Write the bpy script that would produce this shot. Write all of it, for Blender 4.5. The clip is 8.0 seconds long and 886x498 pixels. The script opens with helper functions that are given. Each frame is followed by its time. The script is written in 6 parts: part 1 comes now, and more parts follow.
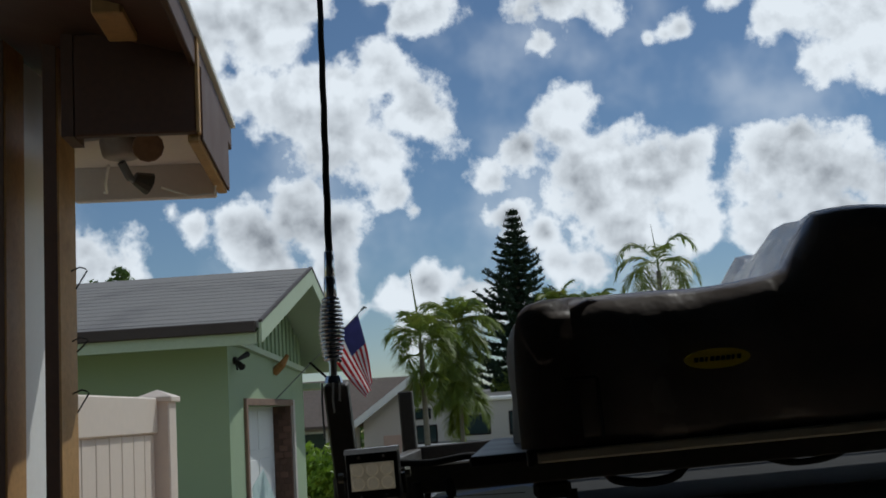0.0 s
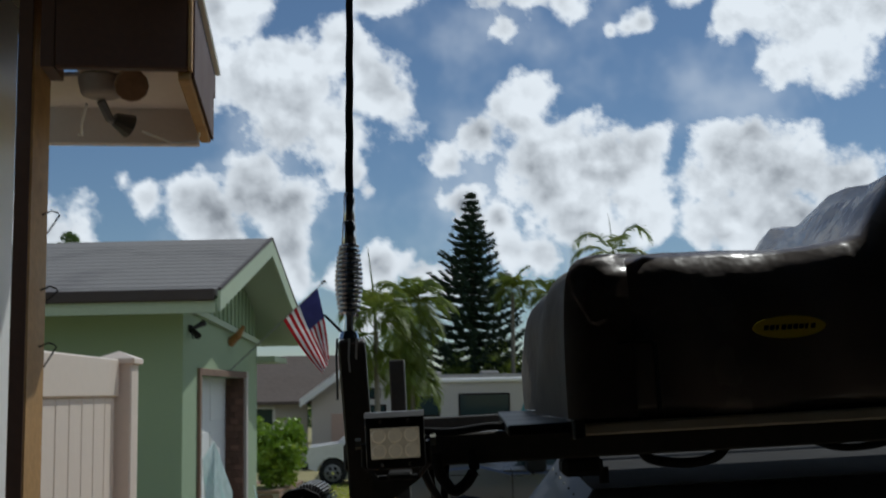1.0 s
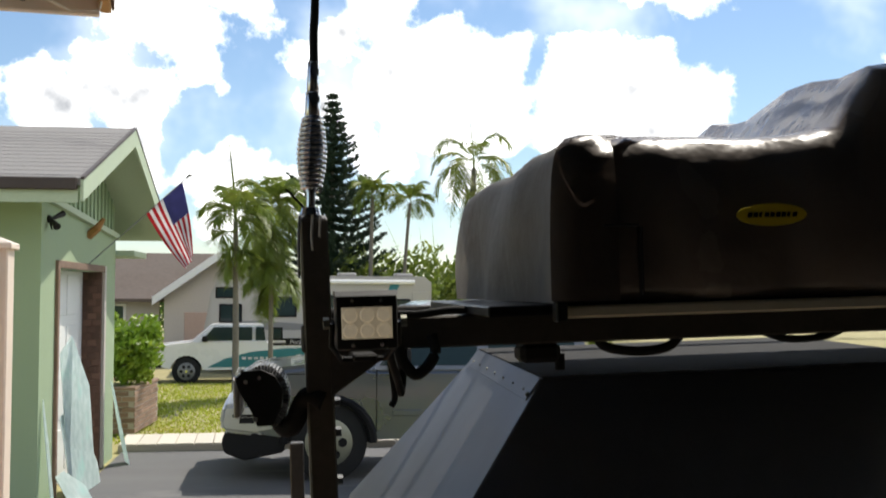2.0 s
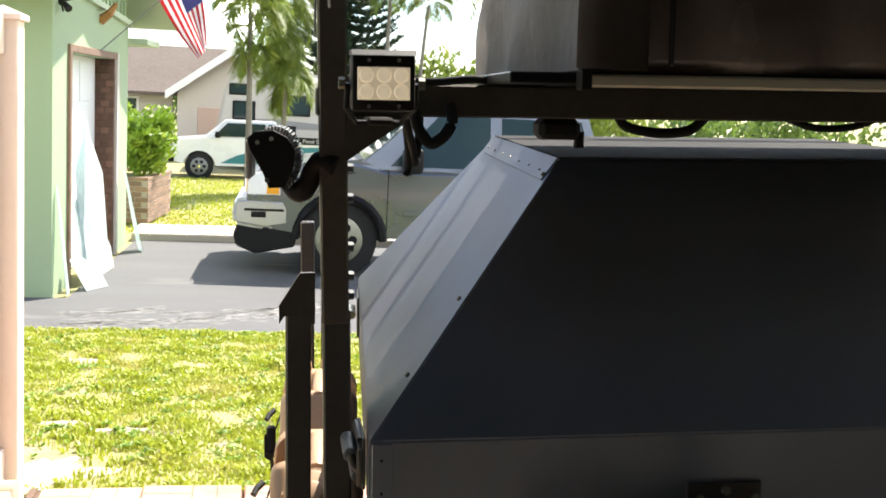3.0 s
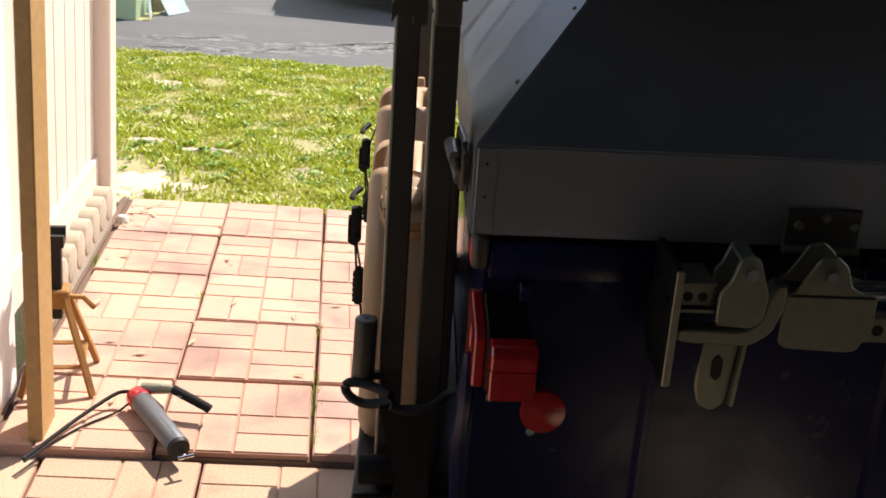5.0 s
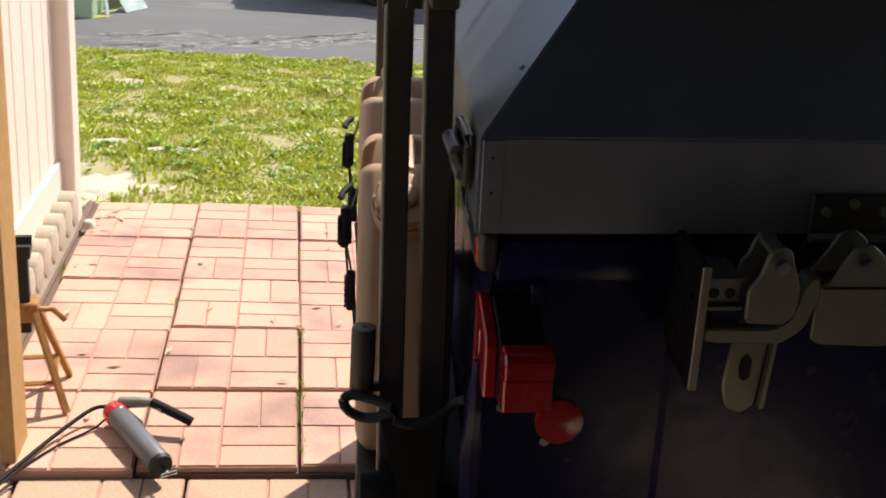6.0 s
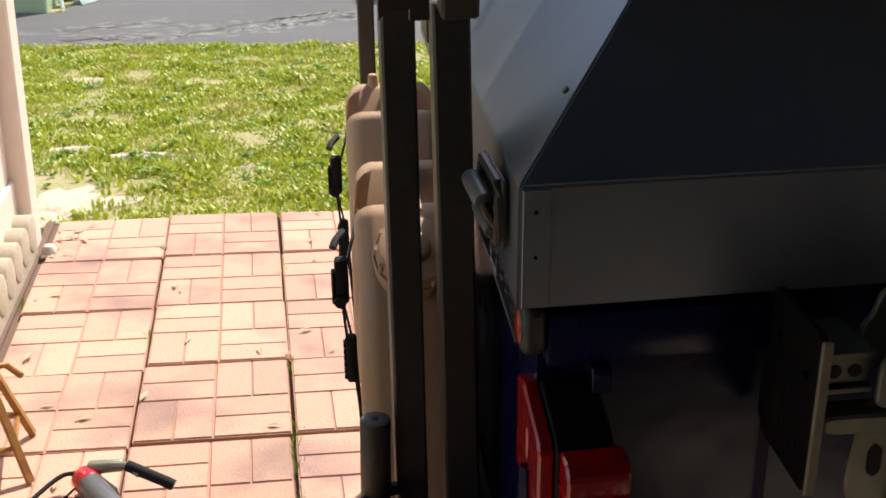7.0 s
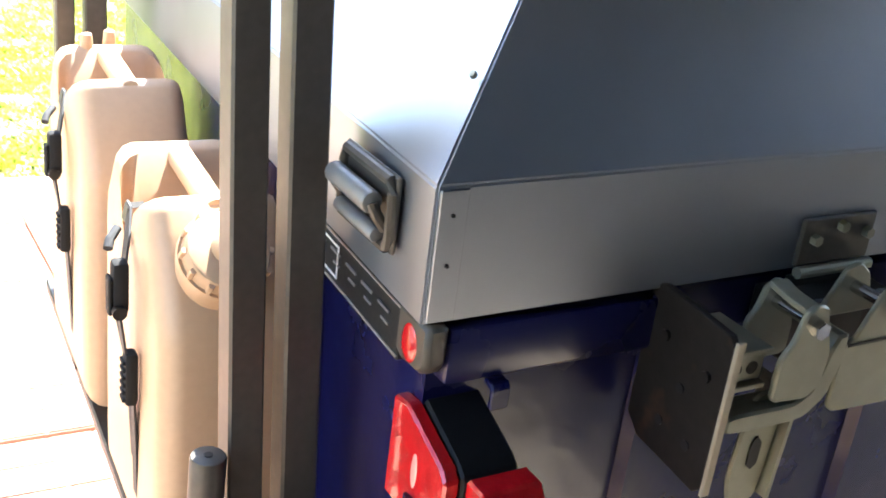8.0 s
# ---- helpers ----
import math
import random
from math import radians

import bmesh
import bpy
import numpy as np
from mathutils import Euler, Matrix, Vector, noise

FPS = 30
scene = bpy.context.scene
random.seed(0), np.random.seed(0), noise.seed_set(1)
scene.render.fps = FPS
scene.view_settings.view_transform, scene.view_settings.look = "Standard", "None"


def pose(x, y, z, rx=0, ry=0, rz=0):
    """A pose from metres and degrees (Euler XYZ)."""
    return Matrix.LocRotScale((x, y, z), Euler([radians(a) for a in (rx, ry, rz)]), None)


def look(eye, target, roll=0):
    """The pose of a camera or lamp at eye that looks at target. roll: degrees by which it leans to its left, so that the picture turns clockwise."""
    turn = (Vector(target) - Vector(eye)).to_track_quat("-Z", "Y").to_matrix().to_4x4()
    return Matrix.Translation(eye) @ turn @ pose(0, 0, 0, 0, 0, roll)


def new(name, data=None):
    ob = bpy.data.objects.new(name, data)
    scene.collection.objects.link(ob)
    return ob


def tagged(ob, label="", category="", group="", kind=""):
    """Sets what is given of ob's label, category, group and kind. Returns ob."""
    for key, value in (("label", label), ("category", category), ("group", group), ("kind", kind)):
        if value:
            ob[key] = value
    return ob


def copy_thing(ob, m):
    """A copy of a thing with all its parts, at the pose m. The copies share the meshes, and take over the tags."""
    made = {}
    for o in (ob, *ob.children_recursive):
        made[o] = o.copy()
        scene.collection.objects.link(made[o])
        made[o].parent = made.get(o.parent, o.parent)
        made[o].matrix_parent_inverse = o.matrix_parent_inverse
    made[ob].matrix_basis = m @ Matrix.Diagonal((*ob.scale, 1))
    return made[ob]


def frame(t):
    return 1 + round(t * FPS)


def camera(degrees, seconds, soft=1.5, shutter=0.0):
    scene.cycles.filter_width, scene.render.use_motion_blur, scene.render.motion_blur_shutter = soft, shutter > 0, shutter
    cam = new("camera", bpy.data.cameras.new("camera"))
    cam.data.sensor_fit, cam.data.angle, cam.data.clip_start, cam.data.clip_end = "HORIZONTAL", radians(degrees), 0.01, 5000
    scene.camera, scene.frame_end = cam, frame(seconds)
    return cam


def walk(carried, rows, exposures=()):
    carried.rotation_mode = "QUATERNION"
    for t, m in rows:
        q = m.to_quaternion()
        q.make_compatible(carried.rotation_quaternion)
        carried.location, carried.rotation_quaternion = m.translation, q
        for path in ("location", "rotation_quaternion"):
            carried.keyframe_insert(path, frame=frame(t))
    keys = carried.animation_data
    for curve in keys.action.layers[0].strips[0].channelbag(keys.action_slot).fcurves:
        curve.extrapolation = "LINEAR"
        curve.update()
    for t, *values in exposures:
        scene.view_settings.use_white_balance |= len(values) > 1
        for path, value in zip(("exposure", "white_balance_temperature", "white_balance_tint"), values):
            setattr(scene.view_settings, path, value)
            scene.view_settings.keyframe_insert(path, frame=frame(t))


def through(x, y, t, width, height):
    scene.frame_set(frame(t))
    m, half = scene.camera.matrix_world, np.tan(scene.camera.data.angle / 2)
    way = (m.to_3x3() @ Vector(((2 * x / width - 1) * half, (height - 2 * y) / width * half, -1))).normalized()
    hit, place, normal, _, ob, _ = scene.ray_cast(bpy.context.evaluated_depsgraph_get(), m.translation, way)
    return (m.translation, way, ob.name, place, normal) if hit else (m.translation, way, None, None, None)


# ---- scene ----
cam = camera(43.0, 8.0, soft=1.7, shutter=0.3)
PATH = [
    (0, (0.313, -3.312, 1.757), (0.312, -1.332, 2.041), -3.5),
    (0.5, (0.308, -3.21, 1.75), (0.294, -1.235, 2.069), -2.8),
    (1, (0.19, -3.122, 1.734), (0.272, -1.14, 1.984), -1.1),
    (1.2, (0.129, -3.089, 1.735), (0.307, -1.106, 1.925), -1.2),
    (2.3, (0.029, -3.029, 1.681), (0.382, -1.061, 1.643), 0.9),
    (2.5, (0.032, -3.017, 1.666), (0.373, -1.052, 1.509), 1.8),
    (3, (0.033, -3.004, 1.646), (0.357, -1.047, 1.386), 2.9),
    (3.5, (0.034, -2.992, 1.625), (0.361, -1.049, 1.281), 3.4),
    (4, (0.033, -3.021, 1.609), (0.371, -1.105, 1.149), 4.6),
    (4.5, (0.024, -2.986, 1.566), (0.275, -1.109, 0.923), 5.4),
    (4.7, (-0.001, -3.034, 1.583), (0.224, -1.163, 0.913), 6.1),
    (5.8, (-0.043, -2.907, 1.537), (0.18, -1.052, 0.824), 4.8),
    (6, (-0.06, -2.887, 1.543), (0.221, -1.036, 0.839), 4.6),
    (6.5, (-0.049, -2.671, 1.535), (0.256, -0.823, 0.835), 1.5),
    (7, (-0.06, -2.498, 1.527), (0.254, -0.672, 0.772), 1.5),
    (7.4, (-0.116, -2.383, 1.502), (0.596, -0.68, 0.731), 5.7),
    (7.6, (-0.19, -2.331, 1.507), (0.648, -0.688, 0.732), 5.2),
    (7.8, (-0.263, -2.284, 1.486), (0.688, -0.695, 0.732), 6.5),
    (8, (-0.312, -2.228, 1.484), (0.718, -0.692, 0.722), 9.1),
]
walk(cam, [(t, look(eye, target, roll)) for t, eye, target, roll in PATH],
     [(0, -1.12, 6000, 6), (1.2, -1.12, 6000, 6), (2.3, 0.95, 6900, 10), (2.5, 1.30, 6900, 10), (3.0, 1.53, 6850, 10), (3.5, 1.53, 6900, 10), (4.5, 1.15, 6850, 12), (6.0, 0.7, 6700, 14), (7.0, 0.70, 6700, 12), (7.4, 2.0, 6500, 8), (8.0, 3.55, 6050, 8)])

# ---- sky and sun ----
SUN_EL, SUN_AZ = 52, 38          # elevation; azimuth from +y towards +x
world = bpy.data.worlds.new("sky")
scene.world = world
world.use_nodes = True
wt = world.node_tree
wn, wl = wt.nodes, wt.links
sky = wn.new("ShaderNodeTexSky")
sky.sky_type, sky.sun_disc = "NISHITA", False
sky.sun_elevation, sky.sun_rotation = radians(SUN_EL), radians(SUN_AZ)
sky.air_density, sky.dust_density, sky.ozone_density = 1.0, 0.15, 4.0


def math_node(tree, op, a, b=None, clamp=False):
    n = tree.nodes.new("ShaderNodeMath")
    n.operation, n.use_clamp = op, clamp
    for i, v in enumerate((a, b)):
        if v is None:
            continue
        if isinstance(v, (int, float)):
            n.inputs[i].default_value = v
        else:
            tree.links.new(v, n.inputs[i])
    return n.outputs[0]


def way(az, el):
    a, e = radians(az), radians(el)
    return (math.sin(a) * math.cos(e), math.cos(a) * math.cos(e), math.sin(e))


# cumulus heaps, each of a few billows: azimuth, elevation, size
BROAD_HEAP = ((-9.2, 16.6, 0.036), (-7.2, 15.8, 0.046), (-4.8, 16.1, 0.044), (-3.0, 17.0, 0.034), (-1.3, 15.5, 0.037), (0.4, 14.6, 0.024), (-5.5, 13.5, 0.040), (-3.2, 12.9, 0.037), (-2.5, 11.1, 0.021), (-1.4, 10.2, 0.011))      # broad heap with a grey base
GREY_HEAP = ((-11.1, 21.1, 0.060), (-14.0, 20.5, 0.037), (-8.8, 19.8, 0.050), (-6.2, 20.8, 0.029), (-11.7, 18.7, 0.028), (-0.4, 20.9, 0.036), (-1.5, 19.9, 0.019), (-2.5, 21.6, 0.024))      # grey bank above it
HIGH_HEAP = ((7.1, 20.7, 0.045), (5.0, 20.0, 0.026), (8.7, 19.7, 0.028), (5.9, 18.4, 0.018))      # small high heap
BANK_HEAP = ((22.3, 18.1, 0.067), (20.0, 15.7, 0.024), (18.7, 18.9, 0.042), (17.4, 18.3, 0.020), (21.8, 15.0, 0.024))      # high bank
SCRAPS_HEAP = ((13.0, 18.2, 0.014), (12.2, 17.9, 0.009), (15.4, 19.3, 0.020), (3.4, 9.4, 0.020), (5.2, 8.6, 0.015), (11.3, 17.8, 0.007))      # scraps
TALL_HEAP = ((6.4, 13.9, 0.034), (4.3, 13.0, 0.025), (7.3, 11.7, 0.034), (2.8, 11.6, 0.018), (9.3, 11.4, 0.046), (11.2, 11.5, 0.043), (12.6, 11.8, 0.026), (9.7, 8.9, 0.046), (7.8, 10.1, 0.032), (11.8, 9.0, 0.036), (13.0, 8.2, 0.020))      # tall heap
BRIGHT_HEAP = ((17.3, 10.8, 0.041), (15.9, 9.9, 0.029), (19.2, 10.7, 0.040), (21.0, 10.1, 0.033), (16.5, 8.1, 0.039), (22.6, 9.5, 0.039), (18.3, 12.2, 0.022), (19.4, 7.9, 0.042), (15.2, 10.5, 0.016))      # bright heap
LOW_HEAP = ((-9.4, 9.2, 0.033), (-7.4, 10.2, 0.037), (-5.5, 9.4, 0.031), (-10.8, 9.6, 0.020), (-12.5, 9.9, 0.017), (-8.3, 7.6, 0.032), (-5.6, 7.5, 0.029), (-13.7, 10.6, 0.011), (-6.8, 11.5, 0.016))      # low heap
FAR_HEAP = ((-5.2, 5.8, 0.027), (-2.9, 5.8, 0.025), (-1.0, 6.3, 0.023), (1.3, 5.9, 0.028), (3.0, 5.2, 0.027), (7.5, 6.6, 0.025), (5.8, 6.8, 0.022), (-1.3, 4.4, 0.035), (10.8, 6.0, 0.024))      # low bank
AROUND = ((-14, 27, .08), (6, 30, .07), (22, 26, .07), (31, 20, .09), (38, 11, .10), (5, 40, .10), (-18, 7, .06), (-34, 14, .06), (60, 30, .2), (75, 15, .2), (110, 25, .25), (150, 35, .3),
          (-170, 18, .25), (-120, 30, .06), (30, 62, .15))      # unseen clouds, sized for the fill light they give
tc = wn.new("ShaderNodeTexCoord")
warp = wn.new("ShaderNodeTexNoise")
warp.inputs["Scale"].default_value, warp.inputs["Detail"].default_value, warp.inputs["Roughness"].default_value = 24, 9, 0.58
wl.new(tc.outputs["Generated"], warp.inputs["Vector"])
heap = None
for az, el, size in BROAD_HEAP + GREY_HEAP + HIGH_HEAP + BANK_HEAP + SCRAPS_HEAP + TALL_HEAP + BRIGHT_HEAP + LOW_HEAP + FAR_HEAP + AROUND:
    d = wn.new("ShaderNodeVectorMath")
    d.operation = "DISTANCE"
    wl.new(tc.outputs["Generated"], d.inputs[0])
    d.inputs[1].default_value = way(az, el)
    near = math_node(wt, "MULTIPLY", math_node(wt, "SUBTRACT", size, d.outputs["Value"]), 1 / (size * .5 + .012))
    if heap is None:
        heap = near
    else:
        n = wn.new("ShaderNodeMath")                 # billows melt into one another
        n.operation = "SMOOTH_MAX"
        n.inputs[2].default_value = .45
        wl.new(heap, n.inputs[0])
        wl.new(near, n.inputs[1])
        heap = n.outputs[0]
rough_edge = math_node(wt, "ADD", heap, math_node(wt, "MULTIPLY", math_node(wt, "SUBTRACT", warp.outputs["Fac"], 0.51), 2.8))
cover_line = wn.new("ShaderNodeMapRange")
cover_line.interpolation_type = "SMOOTHSTEP"
cover_line.inputs["From Min"].default_value, cover_line.inputs["From Max"].default_value = -.10, .42
wl.new(rough_edge, cover_line.inputs["Value"])
cover = cover_line.outputs["Result"]
shade = wn.new("ShaderNodeTexNoise")
shade.inputs["Scale"].default_value, shade.inputs["Detail"].default_value, shade.inputs["Roughness"].default_value = 9, 4, 0.5
wl.new(tc.outputs["Generated"], shade.inputs["Vector"])


def ramp(tree, value, low, high):
    n = tree.nodes.new("ShaderNodeMapRange")
    n.interpolation_type = "SMOOTHSTEP"
    n.inputs["From Min"].default_value, n.inputs["From Max"].default_value = low, high
    tree.links.new(value, n.inputs["Value"])
    return n.outputs["Result"]


# billows lit from above, grey bases in large soft patches, a thin veil between the heaps
puffs = []
for lift in ((0, 0, 0), (.004, .002, .010)):
    at = wn.new("ShaderNodeVectorMath")
    at.inputs[1].default_value = lift
    wl.new(tc.outputs["Generated"], at.inputs[0])
    n = wn.new("ShaderNodeTexNoise")
    n.inputs["Scale"].default_value, n.inputs["Detail"].default_value, n.inputs["Roughness"].default_value = 15, 5, 0.5
    wl.new(at.outputs[0], n.inputs["Vector"])
    puffs.append(n.outputs["Fac"])
relief = math_node(wt, "MULTIPLY", math_node(wt, "SUBTRACT", puffs[1], puffs[0]), 3.6)
patch = math_node(wt, "MULTIPLY", math_node(wt, "SUBTRACT", shade.outputs["Fac"], .5), 1.7)
inside = ramp(wt, math_node(wt, "ADD", heap, math_node(wt, "MULTIPLY", math_node(wt, "SUBTRACT", warp.outputs["Fac"], 0.5), 0.8)), .10, 0.85)
thick = math_node(wt, "MULTIPLY", inside, math_node(wt, "ADD", math_node(wt, "ADD", relief, patch), .30, clamp=True))
veil = math_node(wt, "MULTIPLY", ramp(wt, shade.outputs["Fac"], .48, .78), .4)
cover = math_node(wt, "MAXIMUM", cover, veil)
body = wn.new("ShaderNodeMix")
body.data_type = "RGBA"
body.inputs["A"].default_value, body.inputs["B"].default_value = (16.0, 16.2, 16.5, 1), (4.6, 4.85, 5.3, 1)
wl.new(thick, body.inputs["Factor"])
blend = wn.new("ShaderNodeMix")
blend.data_type = "RGBA"
wl.new(cover, blend.inputs["Factor"])
wl.new(sky.outputs[0], blend.inputs["A"])
wl.new(body.outputs["Result"], blend.inputs["B"])
wl.new(blend.outputs["Result"], wn["Background"].inputs[0])
wn["Background"].inputs[1].default_value = 0.11
sun = new("sun", bpy.data.lights.new("sun", "SUN"))
sun.data.energy, sun.data.angle, sun.data.color = 4.6, radians(0.53), (1, 0.95, 0.87)
sun.matrix_world = look((0, 0, 30), Vector((0, 0, 30)) - Vector(way(SUN_AZ, SUN_EL)))


# ---- materials ----
def surface(name, base, rough=0.6, metal=0.0, var=0.15, scale=3.0, fine=60.0, bump=0.15, depth=0.002, second=None, mottle=0.5, rand=0.0, coat=0.0, bars=0.0, spread=None, sheen=0.5):
    """Base colour varied at two scales, with fine relief; second is the colour of stains and patches."""
    m = bpy.data.materials.new(name)
    m.use_nodes = True
    t = m.node_tree
    b = t.nodes["Principled BSDF"]
    co = t.nodes.new("ShaderNodeTexCoord")
    big, small = t.nodes.new("ShaderNodeTexNoise"), t.nodes.new("ShaderNodeTexNoise")
    for n, s, dt in ((big, scale, 4), (small, fine, 3)):
        n.inputs["Scale"].default_value, n.inputs["Detail"].default_value = s, dt
        t.links.new(co.outputs["Object"], n.inputs["Vector"])
    if spread:                                     # patches that run on from piece to piece
        mp, where = t.nodes.new("ShaderNodeMapping"), t.nodes.new("ShaderNodeNewGeometry")
        mp.inputs["Scale"].default_value = spread
        t.links.new(where.outputs["Position"], mp.inputs["Vector"])
        t.links.new(mp.outputs["Vector"], big.inputs["Vector"])
    b.inputs["Specular IOR Level"].default_value = sheen
    lo, hi = [tuple(min(1, c * k) for c in base) + (1,) for k in (1 - var, 1 + var)]
    mix = t.nodes.new("ShaderNodeMix")
    mix.data_type = "RGBA"
    mix.inputs["A"].default_value, mix.inputs["B"].default_value = lo, hi
    t.links.new(small.outputs["Fac"], mix.inputs["Factor"])
    out = mix.outputs["Result"]
    if second:
        patch = t.nodes.new("ShaderNodeMix")
        patch.data_type = "RGBA"
        patch.inputs["B"].default_value = (*second, 1)
        t.links.new(out, patch.inputs["A"])
        t.links.new(math_node(t, "MULTIPLY", math_node(t, "SUBTRACT", big.outputs["Fac"], 1 - mottle), 5.0, clamp=True), patch.inputs["Factor"])
        out = patch.outputs["Result"]
    if rand:
        info = t.nodes.new("ShaderNodeObjectInfo")
        hsv = t.nodes.new("ShaderNodeHueSaturation")
        t.links.new(math_node(t, "ADD", math_node(t, "MULTIPLY", info.outputs["Random"], 2 * rand), 1 - rand), hsv.inputs["Value"])
        t.links.new(out, hsv.inputs["Color"])
        out = hsv.outputs["Color"]
    if bars:
        geo = t.nodes.new("ShaderNodeNewGeometry")
        hsv = t.nodes.new("ShaderNodeHueSaturation")
        t.links.new(math_node(t, "ADD", math_node(t, "MULTIPLY", geo.outputs["Random Per Island"], 2 * bars), 1 - bars), hsv.inputs["Value"])
        t.links.new(out, hsv.inputs["Color"])
        out = hsv.outputs["Color"]
    t.links.new(out, b.inputs["Base Color"])
    b.inputs["Metallic"].default_value, b.inputs["Coat Weight"].default_value = metal, coat
    t.links.new(math_node(t, "ADD", math_node(t, "MULTIPLY", math_node(t, "SUBTRACT", big.outputs["Fac"], 0.5), 0.3), rough, clamp=True), b.inputs["Roughness"])
    if bump:
        bp = t.nodes.new("ShaderNodeBump")
        bp.inputs["Strength"].default_value, bp.inputs["Distance"].default_value = bump, depth
        t.links.new(small.outputs["Fac"], bp.inputs["Height"])
        t.links.new(bp.outputs["Normal"], b.inputs["Normal"])
    return m


def glass(name, tint=(0.9, 0.95, 0.95), rough=0.02):
    m = bpy.data.materials.new(name)
    m.use_nodes = True
    b = m.node_tree.nodes["Principled BSDF"]
    b.inputs["Base Color"].default_value = (*tint, 1)
    b.inputs["Transmission Weight"].default_value, b.inputs["Roughness"].default_value, b.inputs["IOR"].default_value = 1, rough, 1.45
    return m


def leafy(name, base, second, scale, through=.45):
    """Leaves that let some light through."""
    m = surface(name, base, .5, 0, .35, scale, 9, 0, 0, second, .45)
    t = m.node_tree
    b, out = t.nodes["Principled BSDF"], t.nodes["Material Output"]
    tr, mx = t.nodes.new("ShaderNodeBsdfTranslucent"), t.nodes.new("ShaderNodeMixShader")
    t.links.new(b.inputs["Base Color"].links[0].from_socket, tr.inputs["Color"])
    mx.inputs[0].default_value = through
    t.links.new(b.outputs[0], mx.inputs[1])
    t.links.new(tr.outputs[0], mx.inputs[2])
    t.links.new(mx.outputs[0], out.inputs["Surface"])
    return m


M_paver = surface("red paver concrete", (0.53, 0.318, 0.225), .85, 0, .2, 5, 140, .5, .004, (0.29, 0.175, 0.15), .50, rand=.11, bars=.09, spread=(.5, .6, 1))
M_tanpaver = surface("tan paver concrete", (0.50, 0.34, 0.23), .85, 0, .25, 5, 140, .5, .004, (0.42, 0.2, 0.13), .42, rand=.14)
M_joint = surface("dark red paver joint", (0.41, 0.225, 0.16), .9, 0, .25, 8, 120, .4, .002)
M_bed = surface("paver bedding sand", (0.16, 0.10, 0.07), .95, 0, .3, 10, 90, .6, .004)
M_soil = surface("dry lawn soil", (0.32, 0.285, 0.13), .95, 0, .3, 1.6, 45, .8, .012, (0.42, 0.35, 0.22), .42)
M_blade = leafy("grass blades", (0.375, 0.425, 0.04), (0.58, 0.50, 0.17), 1.9, .35)
M_weed = leafy("broad lawn weeds", (0.20, 0.32, 0.03), (0.10, 0.20, 0.03), 2.5, .35)
M_asphalt = surface("worn asphalt", (0.10, 0.10, 0.103), .85, 0, .35, 1.1, 160, .6, .004, (0.27, 0.26, 0.25), .37, spread=(.45, 2.4, 1))
M_concrete = surface("weathered concrete", (0.55, 0.50, 0.43), .85, 0, .15, 2, 70, .4, .003, (0.40, 0.36, 0.30), .38)
M_walkslab = surface("sunbleached concrete slab", (0.56, 0.51, 0.44), .85, 0, .15, 2, 70, .4, .003, (0.44, 0.40, 0.34), .40, rand=.07)
M_sand = surface("pale bare sand", (0.50, 0.43, 0.33), .95, 0, .25, 9, 70, .8, .01, (0.34, 0.28, 0.17), .47)
M_frost = leafy("pale cloudy glass", (0.70, 0.90, 0.87), (0.62, 0.84, 0.80), 3, .55)
M_edging = surface("tan cast edging", (0.42, 0.35, 0.26), .9, 0, .2, 6, 80, .5, .004, (0.30, 0.26, 0.20), .40)
M_vinyl = surface("beige vinyl", (0.72, 0.62, 0.53), .45, 0, .05, 2, 30, .05, .001)
M_stucco = surface("green painted stucco", (0.315, 0.405, 0.255), .8, 0, .1, .8, 120, .6, .004, (0.255, 0.35, 0.21), .40)
M_sage = surface("pale green trim paint", (0.42, 0.50, 0.36), .55, 0, .08, 2, 40, .1, .001)
M_shingle = surface("grey asphalt shingle", (0.23, 0.22, 0.21), .9, 0, .3, 1.5, 60, .7, .006, (0.17, 0.16, 0.16), .45)
M_brownfascia = surface("dark brown fascia paint", (0.045, 0.03, 0.025), .55, 0, .2, 4, 40, .1, .001)
M_brick = surface("brown brick", (0.24, 0.155, 0.11), .85, 0, .2, 6, 90, .5, .003, (0.17, 0.11, 0.08), .45, rand=.3)
# brick of the doorway reveal, its red darkened for the shade there
M_redbrick = surface("red brick darkened for shade", (0.13, 0.070, 0.048), .85, 0, .25, 6, 90, .5, .003, (0.085, 0.052, 0.038), .45, rand=.35)
M_mortar = surface("grey mortar", (0.42, 0.38, 0.33), .9, 0, .15, 5, 90, .4, .002)
M_whitepaint = surface("white paint", (0.78, 0.78, 0.76), .5, 0, .04, 3, 40, .08, .001)
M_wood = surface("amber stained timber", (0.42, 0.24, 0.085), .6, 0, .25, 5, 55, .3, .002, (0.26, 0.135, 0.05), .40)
# brown stain of the eave boards, and the shade on the post fronts
M_darkwood = surface("brown stained and shaded timber", (0.075, 0.030, 0.013), .6, 0, .25, 5, 60, .3, .002)
M_soffit = surface("white soffit board", (0.72, 0.66, 0.60), .7, 0, .06, 3, 60, .15, .001)
M_lidtop = surface("dark grey for the lid top's shade", (0.05, 0.05, 0.05), .85, .0, .15, 3, 30, .1, .002, sheen=.05)
M_lid = surface("satin grey sheet metal", (0.39, 0.41, 0.445), .38, .90, .06, 2.2, 14, .05, .003)
M_lid.node_tree.nodes["Principled BSDF"].inputs["Specular Tint"].default_value = (.25, .25, .26, 1)     # dull at a low angle
M_blue = surface("dark blue tub enamel", (0.006, 0.007, 0.050), .24, 0, .2, 9, 14, .25, .006, sheen=.34)
